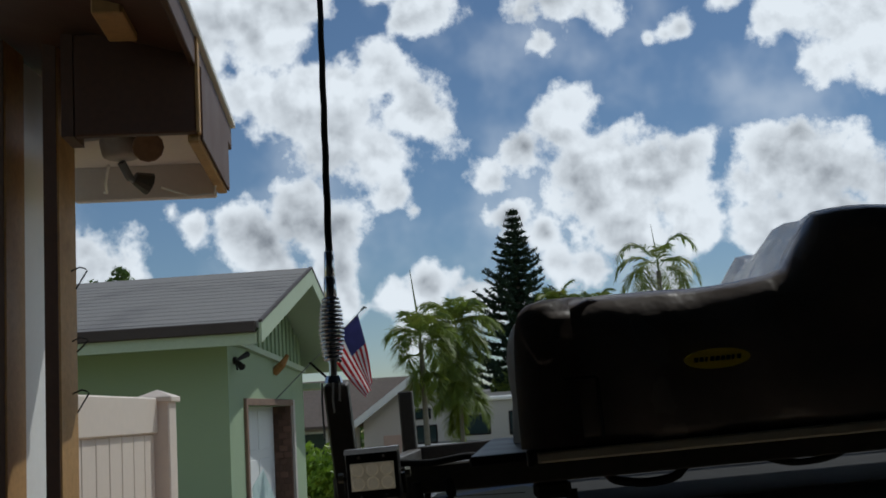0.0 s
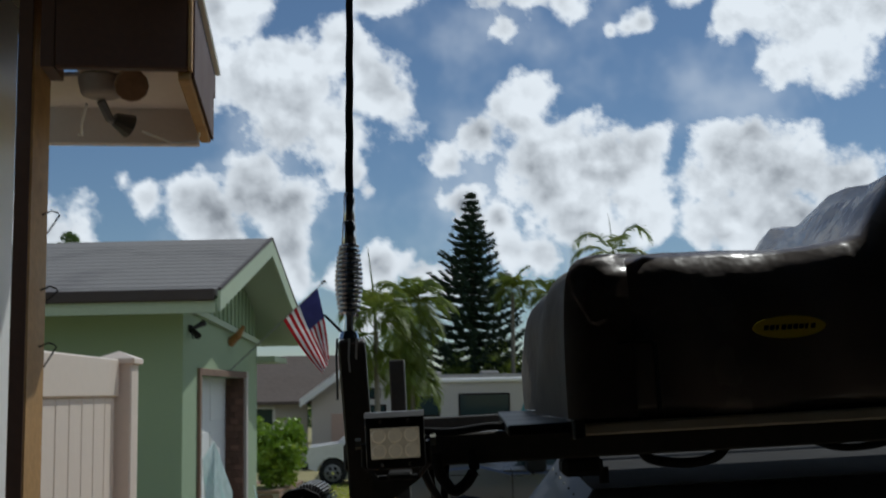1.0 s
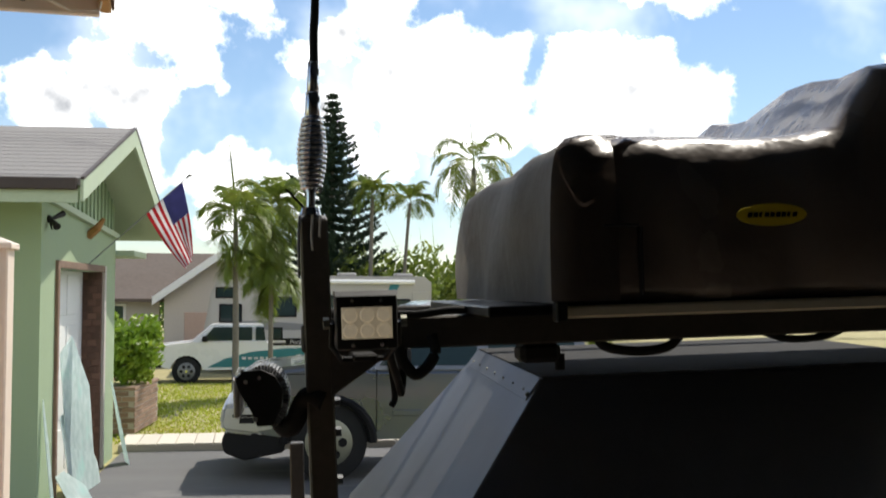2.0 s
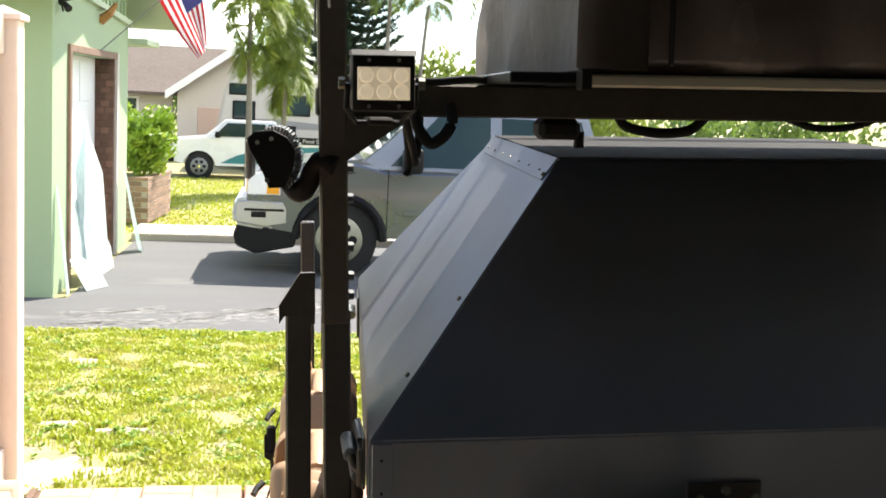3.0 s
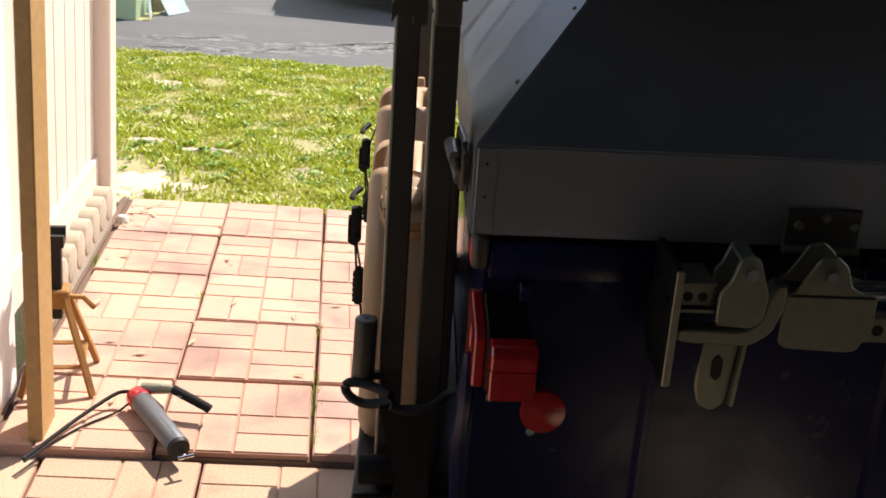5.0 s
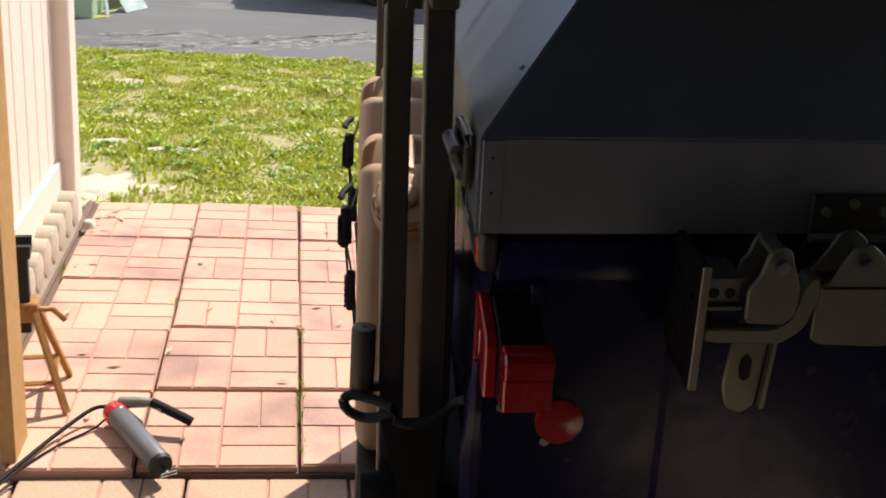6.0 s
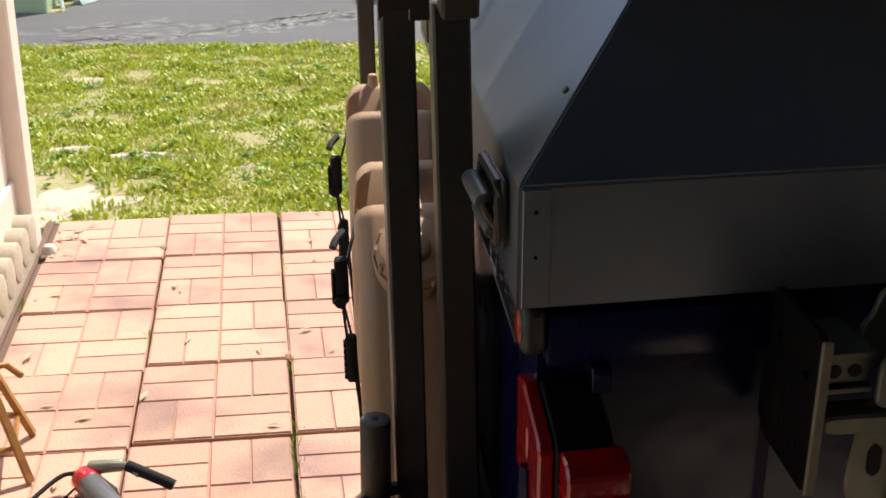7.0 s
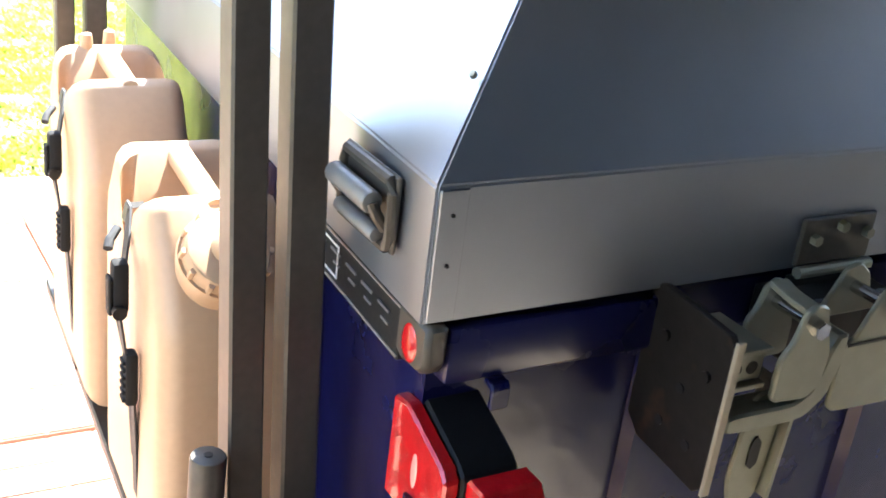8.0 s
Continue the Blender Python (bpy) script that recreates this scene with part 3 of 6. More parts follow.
def build_house():
    house = thing("green_house", "sage green stucco house with a grey gable roof", "house", HOUSE)
    b0, b1, base, wall_top = 0.0, 3.55, -.3, 2.5
    # wall with the doorway cut through it
    d0, d1, dtop = .62, 2.78, 1.92
    def foot(y):
        """Where the gable boards end above the wall."""
        return 2.555 - .052 * y

    def front(y0, y1, z0):
        part("front_wall", prism([(y0, z0), (y1, z0), (y1, foot(y1)), (y0, foot(y0))], 0, -.2, 0), M_stucco, house)
    part("side_wall", box((-11, b0, base), (0, b0 + .2, wall_top + .05)), M_stucco, house)
    front(b0 + .2, d0, base)
    front(d1, b1, base)
    front(d0, d1, dtop)
    part("far_wall", box((-11, b1 - .2, base), (-.2, b1, wall_top)), M_stucco, house)
    part("back_wall", box((-11.2, b0, base), (-11, b1, wall_top)), M_stucco, house)
    # roof: two slopes with overhang, thick edges; the far one falls lower
    apex, oh, e0, e1 = 1.85, .46, -.68, 4.60
    ridge, drop = 3.33, 2.385
    slope, fall = (ridge - 2.56) / (apex - e0), (ridge - drop) / (e1 - apex)
    under = lambda y: (ridge - slope * (apex - y) if y < apex else ridge - fall * (y - apex)) - .05
    # gable field with battens
    part("gable_board", prism([(b0 + .02, foot(b0)), (b1, foot(b1)), (b1, under(b1)), (apex, under(apex)), (b0 + .02, under(b0))], 0, -.16, -.02), M_stucco, house, "dull green gable boards")
    for i in range(17):
        y = b0 + .12 + .2 * i
        part("batten", box((-.02, y - .014, foot(y)), (.0, y + .014, under(y))), M_stucco, house)
    part("gable_ledge", prism([(b0 - .02, foot(b0) - .05), (b1, foot(b1) - .05), (b1, foot(b1) + .01), (b0 - .02, foot(b0) + .01)], 0, -.02, .045), M_sage, house, "pale green ledge under the gable")
    for ya, za, yb, zb2 in ((e0, 2.56, apex, ridge), (apex, ridge, e1, drop)):
        part("roof_slope", prism([(ya, za), (yb, zb2), (yb, zb2 + .06), (ya, za + .06)], 0, -11.6, oh), M_shingle, house)
        part("soffit", prism([(ya + .02, za - .035), (yb, zb2 - .035), (yb, zb2 - .004), (ya + .02, za - .004)], 0, -11.5, oh - .03), M_sage, house, "pale green soffit")
        part("rake_board", prism([(ya, za - .13), (yb, zb2 - .13), (yb, zb2 + .045), (ya, za + .045)], 0, oh, oh + .025), M_sage, house, "pale green rake board")
        part("drip_edge", prism([(ya, za + .045), (yb, zb2 + .045), (yb, zb2 + .07), (ya, za + .07)], 0, oh, oh + .03), M_brownfascia, house, "dark brown drip edge")
    part("gutter", box((-11.6, e0 - .05, 2.52), (oh - .02, e0 - .002, 2.62), .008), M_brownfascia, house, "dark brown gutter")
    part("fascia", box((-11.6, e0 - .001, 2.42), (oh - .02, e0 + .02, 2.53)), M_sage, house, "pale green fascia")
    # rows of shingles on the slope that is seen
    k = math.atan(slope)
    for i in range(13):
        s = .18 * i + .1
        y, z = e0 + s * math.cos(k), 2.62 + s * math.sin(k)
        part("shingle_course", prism([(y, z + .001), (y, z + .0045), (y + .17, z + .17 * slope + .002), (y + .17, z + .17 * slope - .01)], 0, -11.6, oh + .005), M_shingle, house)
    # doorway: brick reveal, timber casing, white door
    bm = box((-.45, d1 - .05, base), (.0, d1, dtop))
    # mortar in the dark brick colour too, for the reveal's shade
    part("reveal", bm, M_redbrick, house, "mortar of the brick reveal, darkened for its shade")
    part("reveal_back", box((-.5, d0 - .1, base), (-.45, d1 + .1, dtop + .1)), M_stucco, house)
    half = box((0, 0, 0), (.09, .012, .062), .004)
    src = part("brick", half, M_redbrick, house)
    src.location = (-.44, d1 - .062, -.2)
    for r in range(29):
        for c in range(5):
            if (r == 0 and c == 0) or (c == 4 and r % 2 == 0):
                continue
            o = new("brick", src.data)
            o.parent = house
            o.location = (-.44 + .1 * c - (.05 if r % 2 else 0), d1 - .062, -.2 + .073 * r)
    part("casing", box((-.02, d0 - .07, base), (.03, d0, dtop + .07), .006), M_brick, house, "reddish brown door casing")
    part("casing", box((-.02, d1, base), (.03, d1 + .09, dtop + .07), .006), M_farwall, house, "pale pink door casing")
    part("casing", box((-.02, d0, dtop), (.03, d1, dtop + .07), .006), M_brick, house, "reddish brown door casing")
    door = part("door", box((-.24, d0, -.22), (-.20, d1 - .06, dtop), .004), M_whitepaint, house, "white panelled door")
    for z0 in (-.1, .42, .94, 1.46):
        for y0 in (d0 + .12, d0 + .72, d0 + 1.32):
            part("door_panel", box((-.203, y0, z0), (-.192, y0 + .5, z0 + .42), .008), M_whitepaint, door)
    # flood lamp on the corner
    lamp = part("corner_lamp", rod((0, .22, 2.34), (.03, .22, 2.34), .035, bevel=.005), M_black, house, "black twin floodlight")
    part("lamp_head", rod((.03, .22, 2.34), (.10, .14, 2.27), .014, .034), M_black, lamp)
    part("lamp_head", rod((.03, .22, 2.34), (.10, .36, 2.40), .014, .030), M_black, lamp)
    part("lamp_arm", sweep([(.0, .22, 2.34), (.03, .20, 2.30), (.05, .16, 2.25)], .008), M_black, lamp)
    part("bracket", sweep([(.0, 1.95, 2.28), (.10, 1.93, 2.36), (.16, 1.95, 2.46)], .03, 6, taper=[.05, .04, .02]), M_rust, house, "rusty flag bracket")
    # recessed wing behind, with its small eave
    part("wing_wall", box((-8, b1, base), (-.35, b1 + 1.6, 2.2)), M_stucco, house)
    part("wing_eave", box((-8, b1, 2.12), (.22, b1 + .9, 2.19), .006), M_sage, house, "pale green entry eave")
    for y0 in (b1 + .5,):
        pane = part("window", box((-.36, y0, .8), (-.33, y0 + .8, 1.9), .006), M_whitepaint, house, "white framed window")
        part("pane", box((-.335, y0 + .05, .85), (-.325, y0 + .75, 1.85)), M_carglass, pane)


def build_glass_sheets():
    """Broken sheets of glass that lean by the doorway."""
    for b, w, h, lean, off, cut, turn in ((.72, .95, 1.50, .12, .0, .35, -3), (.66, 1.1, .86, .14, .02, .75, -2), (.32, .34, .36, .20, .03, .5, -22), (.08, .10, .98, .10, .01, .4, 0), (2.9, .25, .95, .2, .10, .6, 20)):
        poly = [(0, 0), (w, 0), (w, h * (1 - cut)), (w * .45, h), (0, h * .9)]
        bm = prism(poly, 0, 0, .006)
        a = math.asin(min(.9, lean / h))
        ob = part("glass_sheet", bm, M_frost)
        ob.matrix_world = HOUSE @ Matrix.Translation((lean + off, b, -.212)) @ pose(0, 0, 0, 0, 0, turn) @ pose(0, 0, 0, 0, -math.degrees(a), 0)
        tagged(ob, "pale cloudy glass sheet leaning by the doorway", "glass sheet", "glass by the doorway")


# ---- fence and edging ----
def build_fence():
    fence = thing("vinyl_fence", "beige vinyl privacy fence panel with a capped post", "fence")
    part("top_rail", box((-.945, .1, 1.735), (-.895, 1.33, 1.88), .006), M_vinyl, fence)
    part("bottom_rail", box((-.945, .1, .12), (-.895, 1.33, .26), .006), M_vinyl, fence)
    bm = box((-.93, 0, .26), (-.91, .147, 1.735), .004)
    board = part("board", bm, M_vinyl, fence)
    board.location = (0, .11, 0)
    for i in range(1, 8):
        o = new("board", board.data)
        o.parent, o.location = fence, (0, .11 + .152 * i, 0)
    post = part("post", box((-.975, 1.33, -.1), (-.85, 1.455, 1.865), .006), M_vinyl, fence)
    bm = box((-.99, 1.315, 1.86), (-.835, 1.47, 1.885), .004)
    low = [bm.verts.new(p) for p in ((-.985, 1.32, 1.885), (-.84, 1.32, 1.885), (-.84, 1.465, 1.885), (-.985, 1.465, 1.885))]
    tip = bm.verts.new((-.9125, 1.3925, 1.915))
    for i in range(4):
        bm.faces.new((low[i], low[(i + 1) % 4], tip))
    part("cap", bm, M_vinyl, post)


def build_edging():
    edge = thing("log_edging", "tan scalloped concrete edging along the fence foot", "edging")
    part("base", box((-.93, .30, -.05), (-.842, 1.325, .085), .004), M_edging, edge)
    src = None
    for i in range(8):
        y = .36 + .128 * i
        if src is None:
            src = part("scallop", rod((-.935, 0, .09), (-.838, 0, .09), .066, sides=20, bevel=.006), M_edging, edge, smooth=50)
            src.location.y = y
        else:
            o = new("scallop", src.data)
            o.parent, o.location = edge, (0, y, 0)


# ---- near porch: timber posts, boxed eave with lamp ----
def build_porch():
    tagged(part("wall_west", box((-4, -.252, -.05), (-.84, -.09, 2.80)), M_whitepaint), "white painted house wall behind the porch posts", "wall", kind="structure")
    for x in (-.734, -.875):
        post = part("porch_post", box((x, -.39, -.03), (x + .037, -.253, 2.82), .004), M_wood)
        tagged(post, "amber stained timber porch post, front painted darker for shade", "post", "porch posts")
        # shade on the post's front, painted as a thin dark skin
        part("shaded_face", box((x - .002, -.394, 1.30), (x + .033, -.3905, 2.82)), M_darkwood, post, "front face darkened for shade")
    for z, r in ((2.19, 1), (1.86, 1), (2.0, .6)):
        hook = part("wire_hook", sweep([(-.698, -.30, z), (-.673, -.30, z + .01), (-.658, -.30, z + .005), (-.653, -.30, z - .0), (-.681, -.31, z - .05 * r)], .0022), M_black)
        tagged(hook, "bent dark wire hook in the porch post", "hook", "wire hooks")
    eave = thing("boxed_eave", "brown timber boxed eave with a white soffit", "eave", pose(-.285, -.56, 0, 0, 0, 5.4))
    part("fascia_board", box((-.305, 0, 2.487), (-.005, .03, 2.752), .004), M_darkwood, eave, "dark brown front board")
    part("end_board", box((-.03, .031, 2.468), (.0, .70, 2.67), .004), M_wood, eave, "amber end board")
    part("outer_board", box((.001, .036, 2.476), (.008, .70, 2.67), .002), M_darkwood, eave, "dark brown outer face of the end board")
    # end grain of the front board, amber also for the light on it
    part("board_end", box((-.004, -.002, 2.487), (.004, .033, 2.752), .002), M_wood, eave, "sawn end of the front board, paler for its lit side")
    part("back_board", box((-.46, .67, 2.455), (-.031, .70, 2.585), .004), M_soffit, eave, "white back board")
    part("soffit", prism([(-.304, .031), (-.031, .031), (-.031, .669), (-.46, .669), (-.46, .37), (-.304, .33)], 2, 2.56, 2.572), M_soffit, eave, "white soffit board")
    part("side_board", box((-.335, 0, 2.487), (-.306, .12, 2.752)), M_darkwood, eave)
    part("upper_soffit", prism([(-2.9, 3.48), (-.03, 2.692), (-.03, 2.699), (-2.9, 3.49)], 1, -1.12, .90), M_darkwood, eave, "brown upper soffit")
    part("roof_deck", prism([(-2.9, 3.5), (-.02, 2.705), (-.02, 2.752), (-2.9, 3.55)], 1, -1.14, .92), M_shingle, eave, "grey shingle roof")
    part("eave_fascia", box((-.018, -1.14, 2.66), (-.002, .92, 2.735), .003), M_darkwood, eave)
    part("drip_edge", box((-.02, -1.14, 2.736), (.012, .93, 2.757), .003), M_whitepaint, eave, "white metal drip edge")
    for y in (-.28,):
        part("lookout", box((-.20, y, 2.70), (-.13, y + .2, 2.75), .004), M_wood, eave, "amber rafter end")
    lamp = thing("flood_lamp", "grey twin flood lamp wired under the soffit", "lamp")
    part("junction_box", rod((-.57, -.25, 2.56), (-.57, -.25, 2.505), .062, .050, bevel=.012), M_lampgrey, lamp, smooth=40)
    part("arm", sweep([(-.575, -.23, 2.50), (-.56, -.2, 2.46), (-.545, -.18, 2.455)], .012), M_grey, lamp)
    part("lamp_head", rod((-.55, -.19, 2.462), (-.515, -.16, 2.448), .018, .034, bevel=.003), M_cap, lamp, "dull grey-brown lamp head")
    part("lamp_head", rod((-.49, -.27, 2.545), (-.475, -.32, 2.515), .026, .045, bevel=.006), M_lampbrown, lamp, "brown lamp head")
    part("cable", sweep([(-.62, -.2, 2.5), (-.66, -.1, 2.47), (-.68, -.02, 2.46), (-.70, .02, 2.47)], .004), M_cableW, lamp)
    part("cable", sweep([(-.5, -.1, 2.45), (-.44, .0, 2.44), (-.37, .03, 2.45), (-.345, -.03, 2.50), (-.35, -.1, 2.56)], .0035), M_cableW, lamp)


# ---- unseen carport round the camera, added to darken the trailer's rear ----
def build_carport():
    tagged(part("ceiling", box((-1.25, -7.2, 2.50), (3.6, -1.75, 2.58)), M_garage), "unseen dark board ceiling of the carport, added to darken the trailer", "ceiling", kind="structure")
    tagged(part("wall_south", box((-1.25, -7.2, -.1), (3.6, -7.1, 2.499)), M_backwall), "unseen taupe back wall of the carport, toned for the lid's reflection", "wall", kind="structure")
    tagged(part("wall_east", box((3.5, -7.099, -.1), (3.6, -2.0, 2.499)), M_sidewall), "unseen taupe side wall of the carport, toned for the lid's reflection", "wall", kind="structure")
    tagged(part("wall_inner", box((-1.25, -7.099, -.1), (-1.15, -2.0, 2.499)), M_sidewall), "unseen taupe house wall in the carport, toned for the lid's reflection", "wall", kind="structure")
    # unseen canopy added to shade the floor and trailer rear, clear of the eave
    tagged(part("canopy", prism([(-.05, -2.05), (4.3, -2.05), (4.3, 1.0), (2.85, 1.0), (2.85, -1.0), (-.05, -1.0)], 2, 2.97, 3.03), M_garage), "unseen board canopy added to shade the floor and trailer rear", "canopy", kind="structure")
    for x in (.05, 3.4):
        tagged(part("canopy_strut", box((x, -1.95, 2.581), (x + .08, -1.87, 2.969)), M_garage), "short dark timber strut under the added canopy", "strut", "canopy struts")


# ---- the trailer and all that is bolted to it ----
TRAILER = Matrix.Translation((.2, -1.443, 1.1)) @ pose(0, 0, 0, 0, -2.0, -1.0) @ Matrix.Translation((0, 0, -1.1))
SKEW = 0.055


def sk(u, v, w):
    """A place on the trailer: across, along, up."""
    return (u + SKEW * v, v, w)


def skew(bm):
    for v in bm.verts:
        v.co.x += SKEW * v.co.y
    return bm


def soft(poly, times=2, cut=.13):
    """Cut the corners of an outline until it runs round."""
    for _ in range(times):
        out = []
        for (ax, ay), (bx, by) in zip(poly, poly[1:] + poly[:1]):
            out += [(ax + (bx - ax) * cut, ay + (by - ay) * cut), (bx + (ax - bx) * cut, by + (ay - by) * cut)]
        poly = out
    return poly


def bolt(parent, at, axis, r=.006, name="bolt", material=None):
    a, d = Vector(at), Vector(axis).normalized()
    part(name, rod(a, a + d * r * 1.1, r, r * .9, 6), material or M_zinc, parent)


def build_trailer():
    tr = thing("cargo_trailer", "blue steel cargo trailer under a sloped grey metal lid", "trailer", TRAILER)
    W, Lg = 1.42, 1.47
    ring = lambda i, j, w, k=0: [sk(i, j + k, w), sk(W - i, j + k, w), sk(W - i, Lg - j - k, w), sk(i, Lg - j - k, w)]
    top = [sk(.315, .245, 1.550), sk(W - .315, .245, 1.550), sk(W - .312, 1.03, 1.557), sk(.312, 1.03, 1.557)]
    bm = loft([ring(.02, .02, 1.018), ring(0, 0, 1.018), ring(0, 0, 1.155), top])
    bmesh.ops.bevel(bm, geom=[e for e in bm.edges if all(v.co.z > 1.03 for v in e.verts) or abs(e.verts[0].co.z - e.verts[1].co.z) > .1], offset=.0025, segments=2, affect="EDGES")
    lid = part("lid", bm, M_lid, tr, "satin grey sheet metal lid with sloped sides", smooth=20)
    # dark sheet added on the lid top for its shade under the tent
    q = [Vector(p) + Vector((0, 0, .001)) for p in top]
    part("top_shade", loft([q, [p + Vector((0, 0, .003)) for p in q]]), M_lidtop, lid, "dark sheet over the lid top, for its shade")
    # seam strip along the upper end of the side slope, with rivets
    for e, f, n in ((Vector(sk(.315, .245, 1.550)), Vector(sk(.312, 1.03, 1.557)), 7),):
        down = (Vector(sk(0, .6, 1.155)) - Vector(sk(.305, .6, 1.552))).normalized()
        out = Vector((-.8, 0, .6))
        b2 = bmesh.new()
        q = [e + out * .001, f + out * .001, f + down * .045 + out * .001, e + down * .045 + out * .001]
        vs = [b2.verts.new(p) for p in q] + [b2.verts.new(p + out * .003) for p in q]
        for fc in ((4, 5, 6, 7), (0, 1, 5, 4), (1, 2, 6, 5), (2, 3, 7, 6), (3, 0, 4, 7), (3, 2, 1, 0)):
            b2.faces.new([vs[i] for i in fc])
        part("seam_strip", b2, M_lid, lid)
        for i in range(n):
            bolt(lid, e.lerp(f, (i + .5) / n) + down * .03 + out * .004, out, .0023, "rivet")
    # fasteners on the hip and the corner flange
    c, h = Vector(sk(0, 0, 1.155)), Vector(sk(.315, .245, 1.550))
    for k in (.20, .46, .93):
        p = c.lerp(h, k) + Vector((-.003, .012, .003))
        bolt(lid, p, (-.75, -.05, .6), .0042, "screw")
    part("corner_flange", box((.004, -.003, 1.02), (.034, .0005, 1.152), .0008), M_lid, lid)
    for u, z in ((.018, 1.128), (.018, 1.078)):
        bolt(lid, (u, -.003, z), (0, -1, 0), .0022, "screw", M_rubber)
    # folding handle on the side
    hd = part("handle", box((-.006, .05, 1.068), (-.0005, .19, 1.148), .002), M_steel, lid, "dark steel tray with a drop handle")
    hd.matrix_local = Matrix.Translation((0, .019, -.006)) @ Matrix.Diagonal((1, .82, 1, 1))
    part("tray_rim", sweep([(-.008, y + SKEW * 0, z) for y, z in ((.06, 1.074), (.18, 1.074), (.186, 1.086), (.186, 1.130), (.18, 1.142), (.06, 1.142), (.054, 1.130), (.054, 1.086), (.06, 1.074))], .006), M_steel, hd, smooth=40)
    part("grip", rod((-.022, .07, 1.118), (-.022, .178, 1.118), .0115, bevel=.003), M_grey, hd, "grey worn grip", smooth=40)
    part("grip_arm", sweep([(-.008, .066, 1.092), (-.018, .066, 1.106), (-.022, .07, 1.118)], .006), M_steel, hd)
    part("grip_arm", sweep([(-.008, .182, 1.092), (-.018, .182, 1.106), (-.022, .178, 1.118)], .006), M_steel, hd)
    part("latch_bar", rod((-.014, .07, 1.084), (-.014, .175, 1.084), .008, bevel=.002), M_grey, hd, smooth=40)
    hd2 = part("handle", skew(box((-.006, 1.2, 1.047), (-.0005, 1.34, 1.148), .002)), M_steel, lid)
    part("grip", rod(sk(-.02, 1.22, 1.10), sk(-.02, 1.32, 1.10), .011), M_zinc, hd2)
    # hinge
    for u0 in (.478, .95):
        hg = part("hinge", box((u0, -.007, 1.022), (u0 + .118, -.0005, 1.08), .002), M_steel, lid, "dark steel strap hinge")
        part("hinge_leaf", box((u0 - .005, -.012, .985), (u0 + .122, -.001, 1.012), .002), M_black, hg)
        part("hinge_pin", rod((u0, -.012, 1.017), (u0 + .118, -.012, 1.017), .007), M_zinc, hg)
        for du, z in ((.02, 1.055), (.06, 1.068), (.105, 1.056)):
            bolt(hg, (u0 + du, -.007, z), (0, -1, 0), .0075)
    # tub
    part("floor", skew(box((.04, .04, .42), (1.38, 1.43, .46))), M_blue, tr)
    part("rear_panel", box((.03, .028, .44), (1.39, .045, 1.016)), M_blue, tr, "dark blue glossy rear panel")
    part("side_panel", skew(box((.03, .045, .44), (.045, 1.43, 1.016))), M_blue, tr)
    part("side_panel", skew(box((1.375, .045, .44), (1.39, 1.43, 1.016))), M_blue, tr)
    part("front_panel", skew(box((.03, 1.43, .44), (1.39, 1.445, 1.016))), M_blue, tr)
    for a, b in ((.034, .309), (.62, 1.386)):
        part("top_rail", box((a, -.002, .945), (b, .028, 1.008), .006, seg=2), M_blue, tr, "blue top rail with worn enamel", smooth=40)
    part("top_rail", box((.31, .012, .945), (.619, .027, 1.01), .004), M_blue, tr)
    for u, wdt in ((.302, .022), (.70, .022)):
        part("rib", prism([(u, .028), (u + wdt, .028), (u + wdt * .7, .012), (u + wdt * .3, .012)], 2, .45, .944), M_blue, tr)
    part("tarp_hook", prism([(.002, .946), (-.012, .946), (-.016, .940), (-.016, .916), (-.010, .916), (-.010, .938), (.002, .940)], 0, .082, .104, .0015), M_blue, tr, "flat blue tarp hook")
    cc = part("corner_cap", prism([(.060, .962), (.060, 1.014), (-.003, 1.014), (-.003, .968), (.008, .956), (.045, .954)], 0, .008, .0335, .006), M_cap, tr, "dull grey moulded corner cap", smooth=40)
    oval = bmesh.new()
    bmesh.ops.create_uvsphere(oval, u_segments=20, v_segments=10, radius=1, matrix=Matrix.Translation((.0085, .030, .982)) @ Matrix.Diagonal((.004, .016, .021, 1)))
    part("side_reflector", oval, M_redlens, cc, "oval red side reflector", smooth=60)
    # data strip on the side rail: black plate, pale border, bars for the writing
    st = part("data_strip", skew(box((.010, .0605, .943), (.0285, .42, 1.012), .002)), M_black, tr, "black strip with pale printed lines")
    for z in (.949, 1.004):
        part("border_line", skew(box((.0078, .06, z), (.0095, .42, z + .0016))), M_lampgrey, st)
    for i in range(5):
        v = .085 + .045 * i
        part("text_bar", skew(box((.008, v, .985), (.0096, v + .028, .988))), M_grey, st)
        part("text_bar", skew(box((.008, v, .972), (.0096, v + .018, .9745))), M_grey, st)
    for z in (.957, .994):
        part("print_frame", skew(box((.008, .225, z), (.0094, .285, z + .002))), M_whitepaint, st)
    for v in (.225, .283):
        part("print_frame", skew(box((.008, v, .9595), (.0094, v + .002, .9935))), M_whitepaint, st)
    # tail lamp
    tl = part("tail_lamp", prism([(.062, .79), (.062, .905), (.03, .915), (-.045, .885), (-.058, .875), (-.058, .785)], 0, .033, .098, .003), M_carblack, tr, "square black tail lamp with red lenses")
    part("side_lens", prism([(.058, .79), (.058, .908), (.03, .912), (-.045, .884), (-.056, .872), (-.056, .79)], 0, .014, .0325, .003), M_redlens, tl, "red side lens")
    # pale patches on the lens surface stand for the bulb and its highlights
    bulb = bmesh.new()
    bmesh.ops.create_uvsphere(bulb, u_segments=14, v_segments=10, radius=1, matrix=Matrix.Translation((.0142, .002, .850)) @ Matrix.Diagonal((.0012, .0065, .021, 1)))
